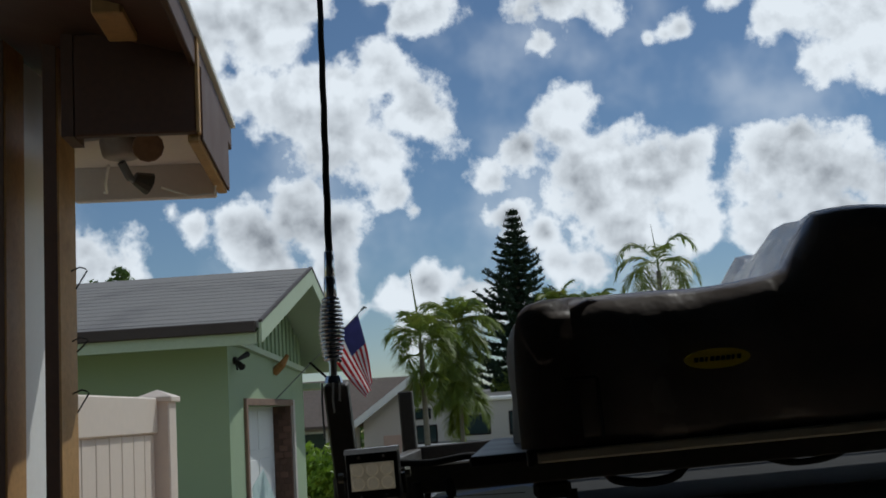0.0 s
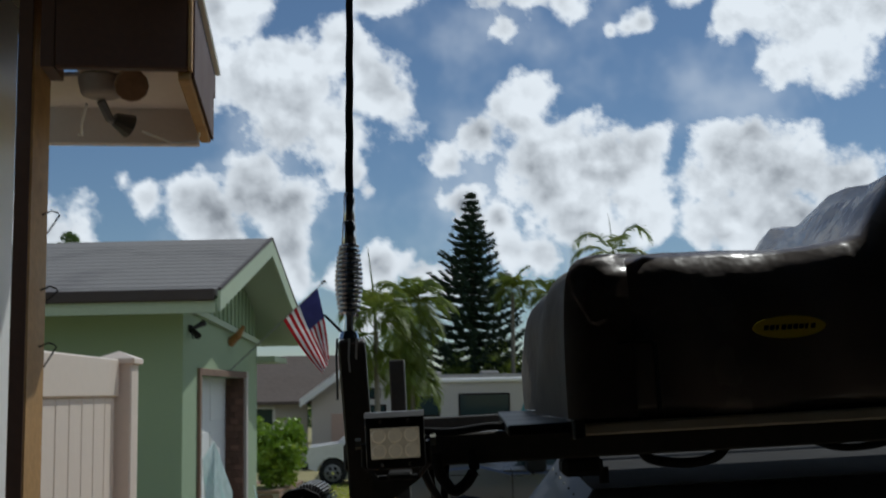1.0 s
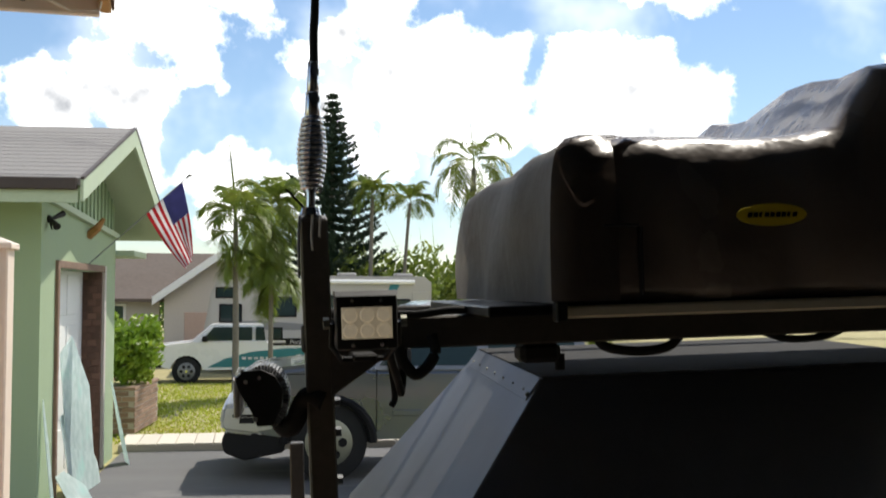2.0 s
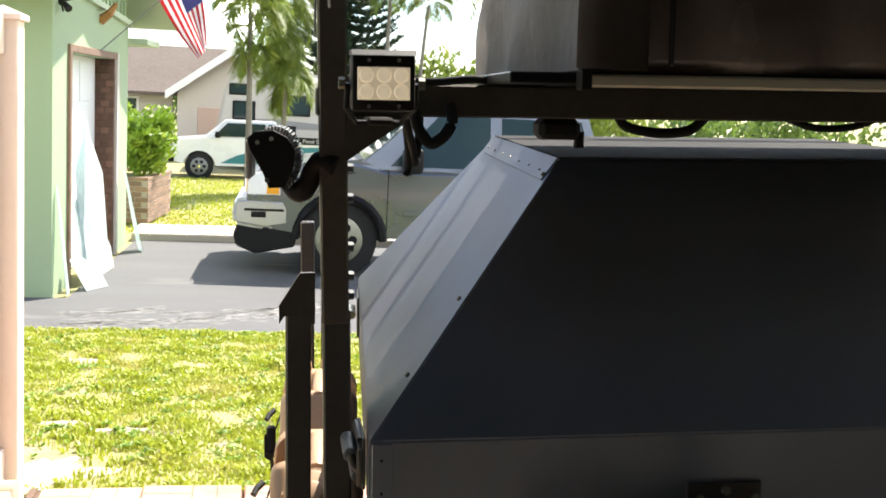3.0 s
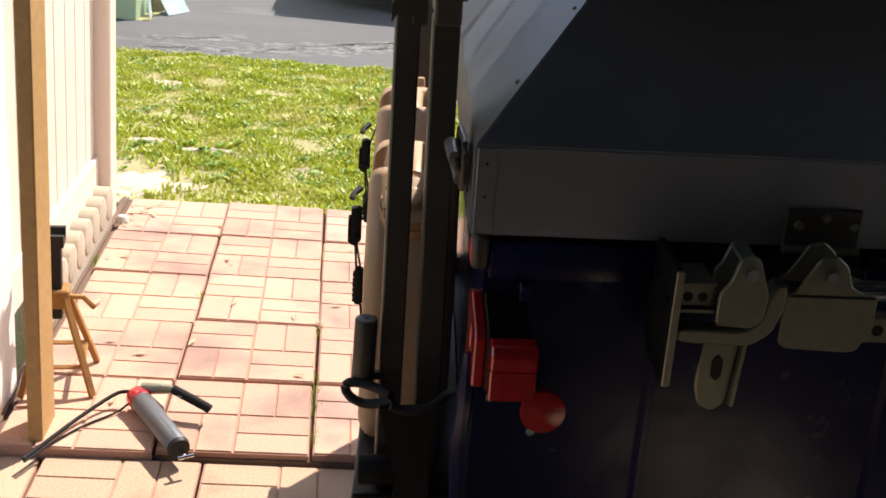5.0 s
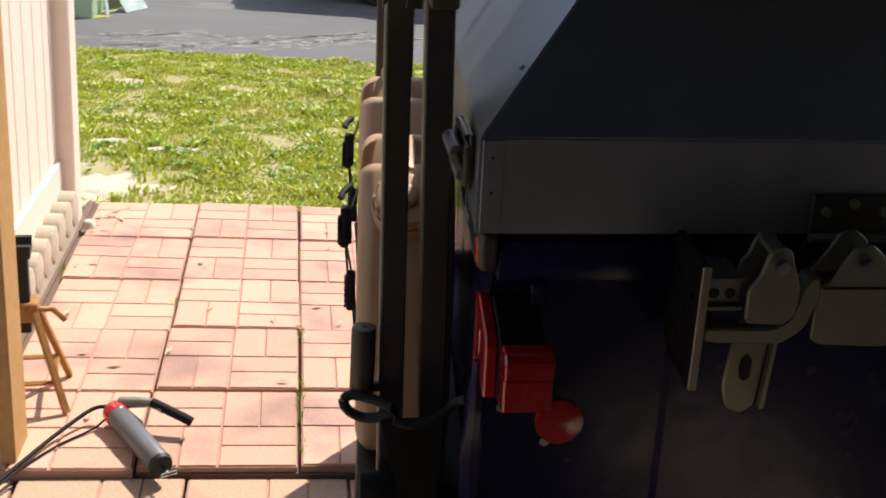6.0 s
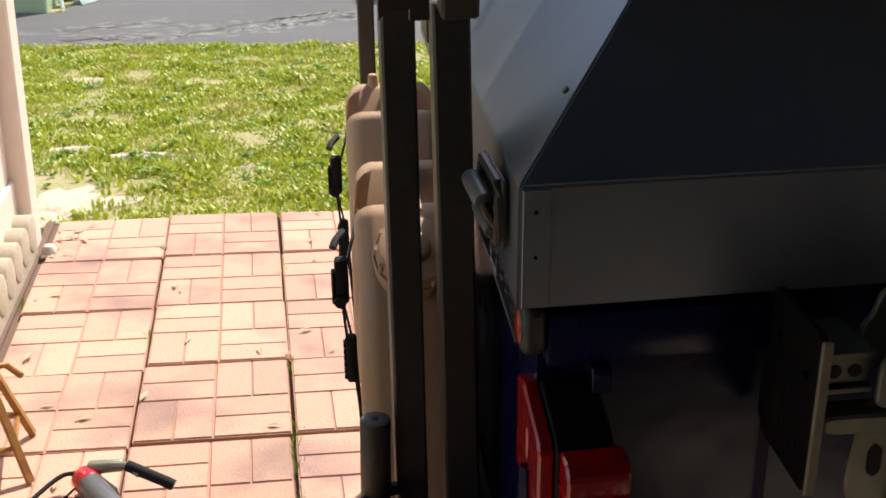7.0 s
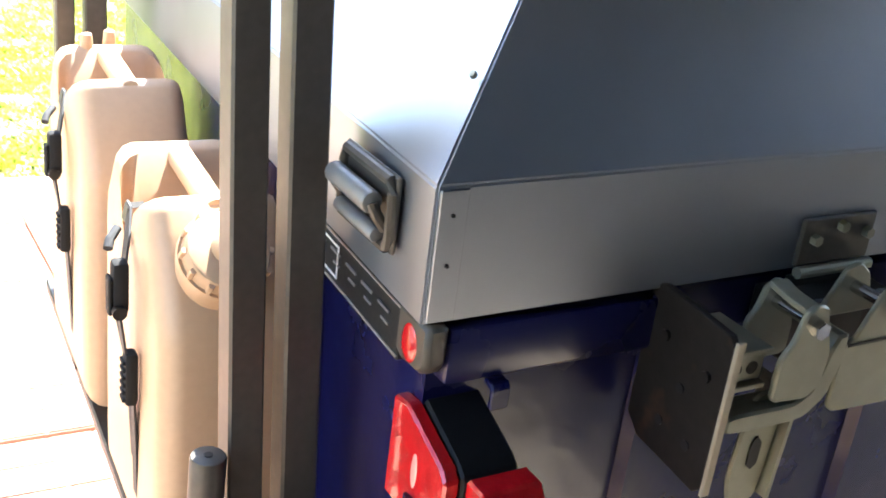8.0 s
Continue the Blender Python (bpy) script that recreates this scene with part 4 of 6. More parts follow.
    part("bulb", bulb, M_bulb, tl, "pale patch on the lens for the bulb and its highlight", smooth=60)
    low = bmesh.new()
    bmesh.ops.create_uvsphere(low, u_segments=14, v_segments=8, radius=1, matrix=Matrix.Translation((.0142, .0, .806)) @ Matrix.Diagonal((.001, .014, .011, 1)))
    part("bulb", low, M_bulb, tl, "pale patch on the lens for the bulb and its highlight", smooth=60)
    part("rear_lens", prism([(-.0585, .838), (-.0585, .876), (-.088, .876), (-.099, .862), (-.099, .838)], 0, .036, .106, .003), M_redlens, tl, "red rear lens")
    part("rear_lens", box((.036, -.094, .786), (.106, -.0585, .8365), .003), M_redlens, tl, "red rear lens")
    part("lamp_bracket", box((.05, .0, .74), (.09, .028, .80), .003), M_black, tr)
    rf = part("round_reflector", rod((.131, -.045, .743), (.131, -.035, .743), .036, sides=28, bevel=.002), M_redlens, tr, "round red reflector", smooth=40)
    part("stalk", rod((.131, -.035, .743), (.131, .028, .743), .008), M_zinc, rf)
    for u, z in ((.055, .735), (.085, .738), (.125, .675)):
        bolt(tr, (u, .026, z), (0, -1, 0), .009, material=M_chrome)
    part("conduit", sweep([(.02, .0, .82), (.012, -.01, .76), (.008, .0, .66), (.015, .02, .55)], .014), M_blue, tr, "blue conduit", smooth=40)
    part("bumper", box((.0, .0, .40), (1.42, .06, .47), .008), M_black, tr)
    # upright plate and galvanised latch gear
    pl = part("mount_plate", prism([(-.118, .842), (-.118, 1.008), (-.110, 1.018), (-.008, 1.026), (.010, 1.02), (.010, .862), (-.012, .842), (-.108, .832)], 0, .288, .297, .001), M_rusty, tr, "rust-edged black mounting plate")
    part("plate_edge", box((.2865, -.1235, .834), (.2985, -.1185, 1.016), .0015), M_edge, pl, "worn rusty bare edge")
    for v, z in ((-.025, .975), (-.092, .962)):
        part("plate_bolt", rod((.284, v, z), (.288, v, z), .0065, sides=8), M_rusty, pl)
    for v, z in ((-.06, .93), (-.04, .88), (-.085, .875)):
        part("plate_hole", rod((.2868, v, z), (.288, v, z), .006), M_carblack, pl)
    lt = part("latch", box((.297, -.105, .955), (.352, -.03, .99), .003), M_zinc, tr, "galvanised steel latch gear")
    for u in (.312, .334):
        part("latch_hole", rod((u, -.1062, .972), (u, -.1052, .972), .0075), M_black, lt)
    part("channel_lip", box((.297, -.112, .99), (.352, -.03, .996), .001), M_zinc, lt)
    part("channel_lip", box((.297, -.112, .949), (.352, -.03, .955), .001), M_zinc, lt)
    # two cheek plates with an ear each, the bent strap under them, the folded cover
    part("cheek_plate", prism(soft([(.352, .936), (.352, .985), (.366, 1.004), (.374, 1.036), (.388, 1.045), (.404, 1.04), (.414, 1.012), (.424, .985), (.422, .945), (.405, .932)], 1, .12), 1, -.125, -.117, .002), M_zinc, lt)
    part("cheek_plate", prism(soft([(.36, .95), (.36, 1.0), (.37, 1.012), (.378, 1.038), (.392, 1.045), (.406, 1.04), (.416, 1.012), (.43, .99), (.43, .95)], 1, .12), 1, -.064, -.056, .002), M_zinc, lt)
    part("cheek_bridge", prism(soft([(-.117, 1.030), (-.117, 1.038), (-.085, 1.040), (-.064, 1.046), (-.064, 1.038), (-.09, 1.033)]), 0, .378, .402, .001), M_zinc, lt)
    part("pivot_pin", rod((.394, -.128, 1.02), (.394, -.05, 1.02), .007), M_chrome, lt, smooth=40)
    part("strap_arm", prism(soft([(.30, .905), (.30, .928), (.395, .925), (.418, .94), (.430, .985), (.438, 1.0), (.452, 1.0), (.452, .965), (.440, .925), (.41, .902)]), 1, -.122, -.085, .003), M_zinc, lt)
    part("cover", prism(soft([(.452, .90), (.452, .985), (.468, .992), (.482, 1.02), (.495, 1.042), (.52, 1.046), (.538, 1.03), (.548, 1.0), (.565, .99), (.59, .985), (.59, .93), (.57, .895)], 2, .1), 1, -.118, -.112, .002), M_zinc, lt, "pale galvanised cover plate")
    part("cover_fold", box((.458, -.1195, .982), (.586, -.1182, .985)), M_black, lt)
    part("cover_back", prism(soft([(.455, .985), (.47, .995), (.486, 1.02), (.498, 1.043), (.52, 1.048), (.54, 1.032), (.552, 1.0), (.60, .985)], 1, .12), 1, -.062, -.056, .002), M_zinc, lt)
    part("pivot_pin", rod((.516, -.126, 1.02), (.516, -.05, 1.02), .007), M_chrome, lt, smooth=40)
    part("hanger", prism(soft([(.352, .935), (.342, .83), (.352, .795), (.375, .785), (.395, .80), (.405, .935)]), 1, -.104, -.097, .003), M_zinc, lt, "slotted galvanised hanger")
    part("slot", prism(soft([(.364, .845), (.364, .872), (.372, .88), (.38, .872), (.38, .845), (.372, .838)]), 1, -.1055, -.1045), M_black, lt)
    part("hanger_edge", prism([(.405, .935), (.41, .93), (.402, .80), (.396, .80)], 1, -.115, -.06), M_zinc, lt)
    part("perforated_bar", box((.585, -.095, .902), (1.1, -.07, .945), .003), M_zinc, lt)
    for i in range(10):
        part("latch_hole", rod((.61 + .045 * i, -.0965, .923), (.61 + .045 * i, -.0953, .923), .009), M_black, lt)
    hb = part("handle_bar", rod((.56, -.06, .972), (1.1, -.06, .972), .017, sides=20), M_chrome, lt, "chromed tube", smooth=40)
    part("band", rod((.64, -.06, .972), (.675, -.06, .972), .0178, sides=20), M_yellow, hb, "yellow band")
    for u, z in ((.392, 1.018), (.51, 1.018)):
        bolt(lt, (u, -.122, z), (0, -1, 0), .011, "pivot", M_chrome)
    bolt(lt, (.655, -.096, .925), (0, -1, 0), .014, "pivot", M_chrome)
    part("latch_post", box((.44, -.05, .93), (.60, .012, 1.0), .004), M_black, tr)
    # running gear
    part("axle", rod(sk(.1, .8, .27), sk(1.32, .8, .27), .03), M_black, tr)
    part("spring", skew(box((.1, .45, .33), (.16, 1.15, .42))), M_black, tr)
    part("spring", skew(box((1.26, .45, .33), (1.32, 1.15, .42))), M_black, tr)
    for u in (.1, 1.2):
        wl_ = part("wheel", rod(sk(u, .8, .27), sk(u + .14, .8, .27), .262, sides=32, bevel=.03), M_rubber, tr, smooth=40)
        part("rim", rod(sk(u - .004, .8, .27), sk(u + .144, .8, .27), .16, sides=24), M_zinc, wl_)
    part("tongue", box((.65, 1.4, .40), (.77, 2.3, .47), .01), M_black, tr)
    part("jack_leg", rod((.71, 2.2, -.03), (.71, 2.2, .5), .03), M_black, tr)


def build_rack():
    rk = thing("tube_rack", "dark square tube rack over the trailer", "rack", TRAILER)
    # uprights: a tall and a short one at each end of the near side
    inv = TRAILER.inverted()
    sleeve = inv @ pose(.166, -1.243, 1.2, -4.8, -2.2, 0)
    part("upright", box((-.0245, 0, -.80), (.0195, .036, .108), .003, m=sleeve), M_steel, rk, "square tube sleeve")
    short = inv @ pose(.104, -1.236, 1.2, -6.0, -1.7, 0)
    part("upright", box((-.022, 0, -.80), (.018, .036, .105), .003, m=short), M_steel, rk, "short square tube upright")
    part("post_cap", box((-.016, .003, .1052), (.016, .034, .1075), .001, m=short), M_zinc, rk)
    lean = pose(-.0435, .115, 1.312, 11.0, -1.3, 0)
    part("upright", box((-.0205, -.02, 0), (.0195, .02, .512), .003, m=lean), M_steel, rk, "tall square tube upright")
    part("upright", skew(box((-.095, 1.18, .42), (-.057, 1.2185, 1.815), .003)), M_steel, rk, "tall square tube upright")
    part("upright", skew(box((-.145, 1.18, .42), (-.112, 1.215, 1.34), .003)), M_steel, rk, "short square tube upright")
    part("upright", box((1.46, .112, .42), (1.50, .1505, 1.83), .003), M_steel, rk)
    part("upright", skew(box((1.46, 1.18, .42), (1.50, 1.2185, 1.83), .003)), M_steel, rk)
    part("cross_beam", box((-.0355, .04, 1.62), (1.46, .085, 1.667), .003), M_steel, rk, "square tube cross beam")
    part("cross_beam", skew(box((-.056, 1.18, 1.62), (1.46, 1.22, 1.665), .003)), M_steel, rk, "square tube cross beam")
    part("side_rail", skew(box((-.078, .035, 1.62), (-.045, 1.18, 1.66), .003)), M_steel, rk)
    part("side_rail", skew(box((1.46, .151, 1.62), (1.495, 1.18, 1.66), .003)), M_steel, rk)
    part("gusset", prism([(-.034, 1.62), (.062, 1.62), (.05, 1.612), (-.034, 1.555)], 1, .038, .046), M_steel, rk, "triangular gusset")
    part("top_bracket", prism([(-.128, 1.306), (-.128, 1.334), (-.096, 1.384), (-.074, 1.384), (-.074, 1.306), (-.095, 1.306), (-.095, 1.318), (-.12, 1.318)], 1, .115, .125), M_steel, rk, "angled bracket plate")
    part("stand_off", box((-.062, .10, 1.318), (-.030, .215, 1.340), .003), M_steel, rk)
    for z in (1.548, 1.503, 1.428, 1.382, 1.352):
        bolt(rk, lean @ Vector((.0195, 0, z - 1.312)), (1, 0, 0), .008, material=M_gun)
    for v in (.4, .9):
        part("stiffener", skew(box((.25, v, 1.625), (1.46, v + .04, 1.665), .003)), M_steel, rk)
    # carrier shelf for the cans and its braces to the trailer
    part("shelf", skew(box((-.165, .10, .474), (.03, 1.24, .496), .003)), M_black, rk, "black can shelf")
    part("foot_plate", prism([(-.118, .665), (-.03, .672), (-.026, .42), (-.10, .42), (-.085, .52)], 1, .096, .108), M_black, rk)
    part("brace", box((-.035, .115, .48), (.03, .145, .53), .003), M_black, rk)
    part("brace", skew(box((-.06, 1.18, .48), (.03, 1.215, .53), .003)), M_black, rk)
    pin = part("tie_post", rod((-.1475, .155, .688), (-.1445, .155, .806), .0195, sides=18, bevel=.003), M_steel, rk, "grey round tie post", smooth=40)
    part("post_hole", rod((-.1445, .155, .8055), (-.1445, .155, .8072), .005), M_black, pin)
    part("stub_arm", box((-.13, .15, .692), (-.085, .164, .706), .002), M_steel, rk)
    part("foot_clamp", rod((-.15, .12, .535), (-.085, .12, .535), .026, bevel=.004), M_rubber, rk, smooth=40)
    part("beam_clamp", box((.258, .085, 1.588), (.322, .14, 1.619), .008), M_rubber, rk)
    part("beam_clamp_foot", rod((.325, .11, 1.60), (.325, .11, 1.575), .008), M_rubber, rk)


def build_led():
    led = thing("led_pod", "black cube LED work light, six bowls brightened by added glow", "work light", TRAILER @ Matrix.Translation((.006, -.105, 1.665)))
    h = part("housing", box((-.041, -.018, -.036), (.041, .03, .038), .006, seg=2), M_black, led, smooth=40)
    for i in range(7):
        part("fin", box((-.036, .03, -.031 + .0105 * i), (.036, .055, -.0275 + .0105 * i)), M_black, h)
    # sunlight on the hood's top edge, put in as grey
    part("hood", prism([(-.028, .035), (-.02, .042), (.03, .042), (.03, .036), (-.02, .036)], 0, -.041, .041), M_grey, h, "hood edge painted grey for sunlight")
    # lens and bowls carry an added glow in place of reflections
    part("lens", box((-.0335, -.0205, -.021), (.0335, -.0182, .0205), .001), M_ledlens, led, "clear lens with a faint added glow")
    for i in range(3):
        for j in range(2):
            c = (-.0222 + .0222 * i, 0, -.0105 + .0205 * j)
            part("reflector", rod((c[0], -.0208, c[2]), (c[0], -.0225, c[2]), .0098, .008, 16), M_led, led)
    for x in (-.019, .019):
        for z in (-.029, .029):
            bolt(led, (x, -.018, z), (0, -1, 0), .0032, "screw", M_chrome)
    part("bracket", sweep([(-.044, .01, .0), (-.046, .02, -.03), (-.03, .06, -.052), (.03, .06, -.052), (.046, .02, -.03), (.044, .01, 0)], .004), M_black, led)
    part("mount", box((-.015, .05, -.055), (.02, .20, -.045), .003), M_black, led)
    part("mount_bolt", rod((.048, .01, 0), (.056, .01, 0), .008, sides=6), M_zinc, led)
    part("mount_bolt", rod((-.048, .01, 0), (-.056, .01, 0), .008, sides=6), M_zinc, led)
    cable = part("cable_loom", sweep(flow([(.04, -.06, 1.63), (.05, -.02, 1.60), (.062, .03, 1.575), (.07, .06, 1.555), (.075, .07, 1.60), (.08, .1, 1.63)]), .006), M_rubber, smooth=60)
    cable.matrix_world = TRAILER
    tagged(cable, "black cable loom hanging under the beam", "cable", "cables on the rack")
    for pts, r in (([(.063, .03, 1.64), (.066, .03, 1.612), (.076, .03, 1.594), (.087, .03, 1.583), (.101, .032, 1.589), (.113, .034, 1.602), (.119, .036, 1.618), (.114, .038, 1.64)], .0085),
                   ([(.052, .06, 1.63), (.055, .05, 1.59), (.06, .06, 1.55), (.054, .06, 1.535)], .005),
                   ([(.385, .11, 1.625), (.40, .11, 1.608), (.45, .11, 1.599), (.50, .11, 1.604), (.525, .11, 1.625)], .008),
                   ([(-.03 + .06 * k, .045 + .012 * math.sin(k * 1.9), 1.672 + .003 * math.sin(k * 2.7)) for k in range(20)], .006),
                   ([(.65, .10, 1.625), (.70, .1, 1.61), (.76, .1, 1.612), (.80, .1, 1.625)], .006)):
        ob = part("cable_loom", sweep(flow(pts, 4), r), M_rubber, smooth=60)
        ob.matrix_world = TRAILER
        tagged(ob, "black cable loom hanging under the beam", "cable", "cables on the rack")


def build_light_bar():
    bar = thing("side_light", "black round-backed LED side light on the rack", "work light", TRAILER)
    prof = [(-.172, 1.588), (-.16, 1.598), (-.135, 1.600), (-.116, 1.59), (-.105, 1.57), (-.108, 1.545), (-.12, 1.52), (-.142, 1.519), (-.150, 1.54), (-.168, 1.572)]
    part("end_cap", skew(prism(prof, 1, .02, .028, .001)), M_black, bar)
    part("body", skew(prism([(x * .94 - .008, .06 * 1.56 + .94 * z) for x, z in prof], 1, .0285, .13)), M_black, bar)
    for i in range(24):
        a = radians(112 - 7.8 * i)
        c = Vector((-.134, .03, 1.558))
        part("fin", skew(box((-.0014, 0, .0), (.0014, .09, .0085), m=Matrix.Translation(c + Vector((.028 * math.cos(a), 0, .038 * math.sin(a)))) @ pose(0, 0, 0, 0, math.degrees(math.pi / 2 - a), 0))), M_grey, bar)
    part("lens", skew(box((-.176, .035, 1.53), (-.168, .125, 1.585), .002)), M_glasspale, bar)
    for x, z in ((-.156, 1.583), (-.137, 1.588), (-.143, 1.53)):
        bolt(bar, (x, .02, z), (0, -1, 0), .004, "screw", M_chrome)
    part("mount", sweep(flow([sk(-.122, .10, 1.530), sk(-.106, .095, 1.508), sk(-.092, .085, 1.515), sk(-.080, .075, 1.545), sk(-.066, .06, 1.556), sk(-.048, .05, 1.548)]), .015), M_rubber, bar, "black bent mounting arm", smooth=60)


def build_antenna():
    an = thing("whip_antenna", "black whip antenna on a chromed spring base", "antenna", TRAILER @ pose(-.059, .014, 1.816, 0, 2.6, 0))
    part("base", rod((0, 0, 0), (0, 0, .012), .016, .012), M_chrome, an)
    part("stud", rod((0, 0, .012), (0, 0, .034), .0065), M_chrome, an)
    pts, rad = [], []
    for i in range(15 * 14 + 1):
        k = i / (15 * 14)
        a = i * math.tau / 14
        r = .0125 + .0065 * math.sin(math.pi * k)
        pts.append((r * math.cos(a), r * math.sin(a), .036 + .105 * k))
        rad.append(.0031)
    part("spring", sweep(pts, .0031, 6, taper=rad), M_chrome, an, "chromed coil spring", smooth=60)
    part("spring_core", rod((0, 0, .034), (0, 0, .142), .0085), M_chrome, an)
    part("ferrule", rod((0, 0, .142), (0, 0, .178), .0115, .0105, bevel=.002), M_chrome, an, smooth=50)
    part("ferrule", rod((0, 0, .178), (0, 0, .222), .0092, .0085, bevel=.002), M_chrome, an, smooth=50)
    pts = [(.0004 * math.cos(i * .9), .0004 * math.sin(i * .9), .22 + .012 * i) for i in range(120)]
    part("whip", sweep(pts, .0055, 7, taper=[.0064 - .0034 * i / 119 for i in range(120)]), M_rubber, an, "black wrapped whip", smooth=60)
    part("cable", sweep([(-.01, -.016, .01), (-.03, -.02, .03), (-.036, -.018, .035)], .002), M_rubber, an)
    for x, d in ((-.016, .09), (.002, .05), (.013, .03)):
        part("lead", sweep([(x, -.0215, .0), (x - .001, -.0225, -.03), (x + .001, -.0222, -d)], .0018), M_cableW if x > 0 else M_grey, an)


def build_tent():
    tent = thing("roof_tent", "folded roof tent in a creased black vinyl cover", "roof tent", TRAILER)
    u0, u1, v0, v1 = .251, 1.52, -.205, .66

    def height(u):
        k = max(0, min(1, (u - .655) / .075))
        rise = max(0, min(1, (u - .30) / .34))
        return 1.902 + .003 * math.sin(u * 19) + .014 * rise + .088 * (k * k * (3 - 2 * k))

    bm = bmesh.new()
    N, rings = 46, []
    for i in range(N + 1):
        u = u0 + .006 + (u1 - u0 - .006) * i / N
        top, r = height(u), .05
        prof = [(v0 + .012, 1.683), (v0 - .006, 1.70), (v0 - .004, 1.76), (v0 + .002, 1.82), (v0 + .012, top - .05), (v0 + .03, top - .018), (v0 + .06, top - .004)]
        prof += [(v0 + .06 + (v1 - v0 - .12) * k / 8, top + .01 * math.sin(k * 1.3 + u * 6)) for k in range(1, 8)]
        prof += [(v1 - .06, top - .004), (v1 - .03, top - .018), (v1 - .012, top - .05), (v1, 1.82), (v1, 1.76), (v1, 1.70), (v1 - .012, 1.683)]
        inset = .0
        e = (u - u0 - .006) / .05
        if e < 1:                                  # soft end: the top and corners fall away
            inset = (1 - e) ** 2
        ring = []
        for v, w in prof:
            f = (w - 1.68) / .25
            n = noise.noise((u * 6, v * 5, w * 7)) * .022 + noise.noise((u * 15, v * 9, w * 19)) * .009
            fold = .010 * math.sin(26 * u + 5 * w + 3 * noise.noise((u * 3, w * 3, 0))) * max(0, 1 - abs(f - .35) * 1.5)
            side = -1 if v < 0 else 1 if v > v1 - .1 else 0
            ring.append((u + SKEW * v + inset * .04 * f, v + side * (n + fold) + (inset * .02 * -side) * f, w - inset * .032 * max(0, f) + (n * .3 if w > 1.85 else 0)))
        rings.append(ring)
    loft(rings, True, bm)
    bmesh.ops.triangulate(bm, faces=[f for f in bm.faces if len(f.verts) > 4])
    cover = part("cover", bm, M_pvc, tent, "creased black vinyl cover", smooth=55)
    # left end panel, draped, in a paler grey than the cover
    bm = bmesh.new()
    cols, rows = 22, 10
    gridv = []
    for j in range(rows + 1):
        w = 1.684 + (height(u0) + .002 - 1.684) * math.sin(j / rows * 1.5708) ** .85
        line = []
        for i in range(cols + 1):
            k = i / cols
            v = v0 - .008 + (v1 - v0 + .012) * k + .05 * (j / rows) ** 5 * (1 - k) ** 8
            bulge = -.006 + .009 * math.sin(k * 11 + j * .25 + 3 * noise.noise((v * 4, w * 3, 7))) + .012 * noise.noise((v * 5, w * 4, 2)) + .005 * noise.noise((v * 14, w * 9, 4))
            bulge *= min(1, k * 5)
            line.append(bm.verts.new((u0 - .004 - .011 * k + SKEW * v + bulge * (1 - .7 * (j / rows) ** 3) + .02 * (j / rows) ** 2 + .07 * (j / rows) ** 7, v, w)))
        gridv.append(line)
    ends = [line[0].co.copy() for line in gridv]
    for a, b in zip(gridv, gridv[1:]):
        for i in range(cols):
            bm.faces.new((a[i], a[i + 1], b[i + 1], b[i]))
    bmesh.ops.solidify(bm, geom=bm.faces[:], thickness=.006)
    part("end_flap", bm, M_flap, tent, "pale grey end flap with folds", smooth=60)
    # the cover's corner that wraps on to the end panel
    bm = bmesh.new()
    edge = []
    for j in range(rows + 1):
        a, k = Vector(ends[j]), j / rows
        edge.append([bm.verts.new(a + Vector((-.003, -.002, .003))), bm.verts.new(a + Vector((.008, -.012 + .012 * k ** 4, .003))),
                     bm.verts.new(a + Vector((.03, -.016 + .03 * k ** 4, .002))),
                     bm.verts.new(Vector((max(a.x + .05, u0 + .085 + SKEW * v0), v0 - .004 + .05 * k ** 4, a.z)))])
    for a, b in zip(edge, edge[1:]):
        for i in range(3):
            bm.faces.new((a[i], a[i + 1], b[i + 1], b[i]))
    bmesh.ops.solidify(bm, geom=bm.faces[:], thickness=.004)
    part("corner_fold", bm, M_pvc, tent, smooth=60)
    part("base_rim", skew(box((u0 + .004, v0 - .004, 1.664), (u1, v0 + .014, 1.680), .003)), M_cream, tent, "cream painted base rim")
    part("base_board", skew(box((u0 - .085, v0 + .016, 1.668), (u1, v1, 1.682), .002)), M_carblack, tent)
    part("rim_end", box((u0 - .012, v0 - .008, 1.660), (u0 + .003, v0 + .016, 1.685), .002), M_black, tent)
    part("seam", box((u0 + .10, v0 - .012, 1.69), (u0 + .104, v0 - .001, 1.78), .001), M_strap, tent)
    part("seam", box((u0 + .03, v0 - .011, 1.779), (u0 + .10, v0 - .001, 1.783), .001), M_strap, tent)
    badge = part("badge", prism([(.0478 * math.cos(a * math.tau / 32), .0145 * math.sin(a * math.tau / 32)) for a in range(32)], 1, -.0015, .0015), M_yellow, tent, "yellow oval badge with dark bars")
    badge.location = (.526, v0 - .022, 1.790)
    for i, w in enumerate((.006, .006, .004, .006, .006, .006, .006, .004, .006)):
        x = -.034 + .0077 * i
        part("badge_bar", prism([(x, -.0032), (x + w, -.0032), (x + w + .0012, .0032), (x + .0012, .0032)], 1, -.0022, -.0014), M_carblack, badge)
    for u in (.36, .70, 1.1):
        part("mount_foot", box((u, .05, 1.667), (u + .05, .2, 1.669)), M_black, tent)


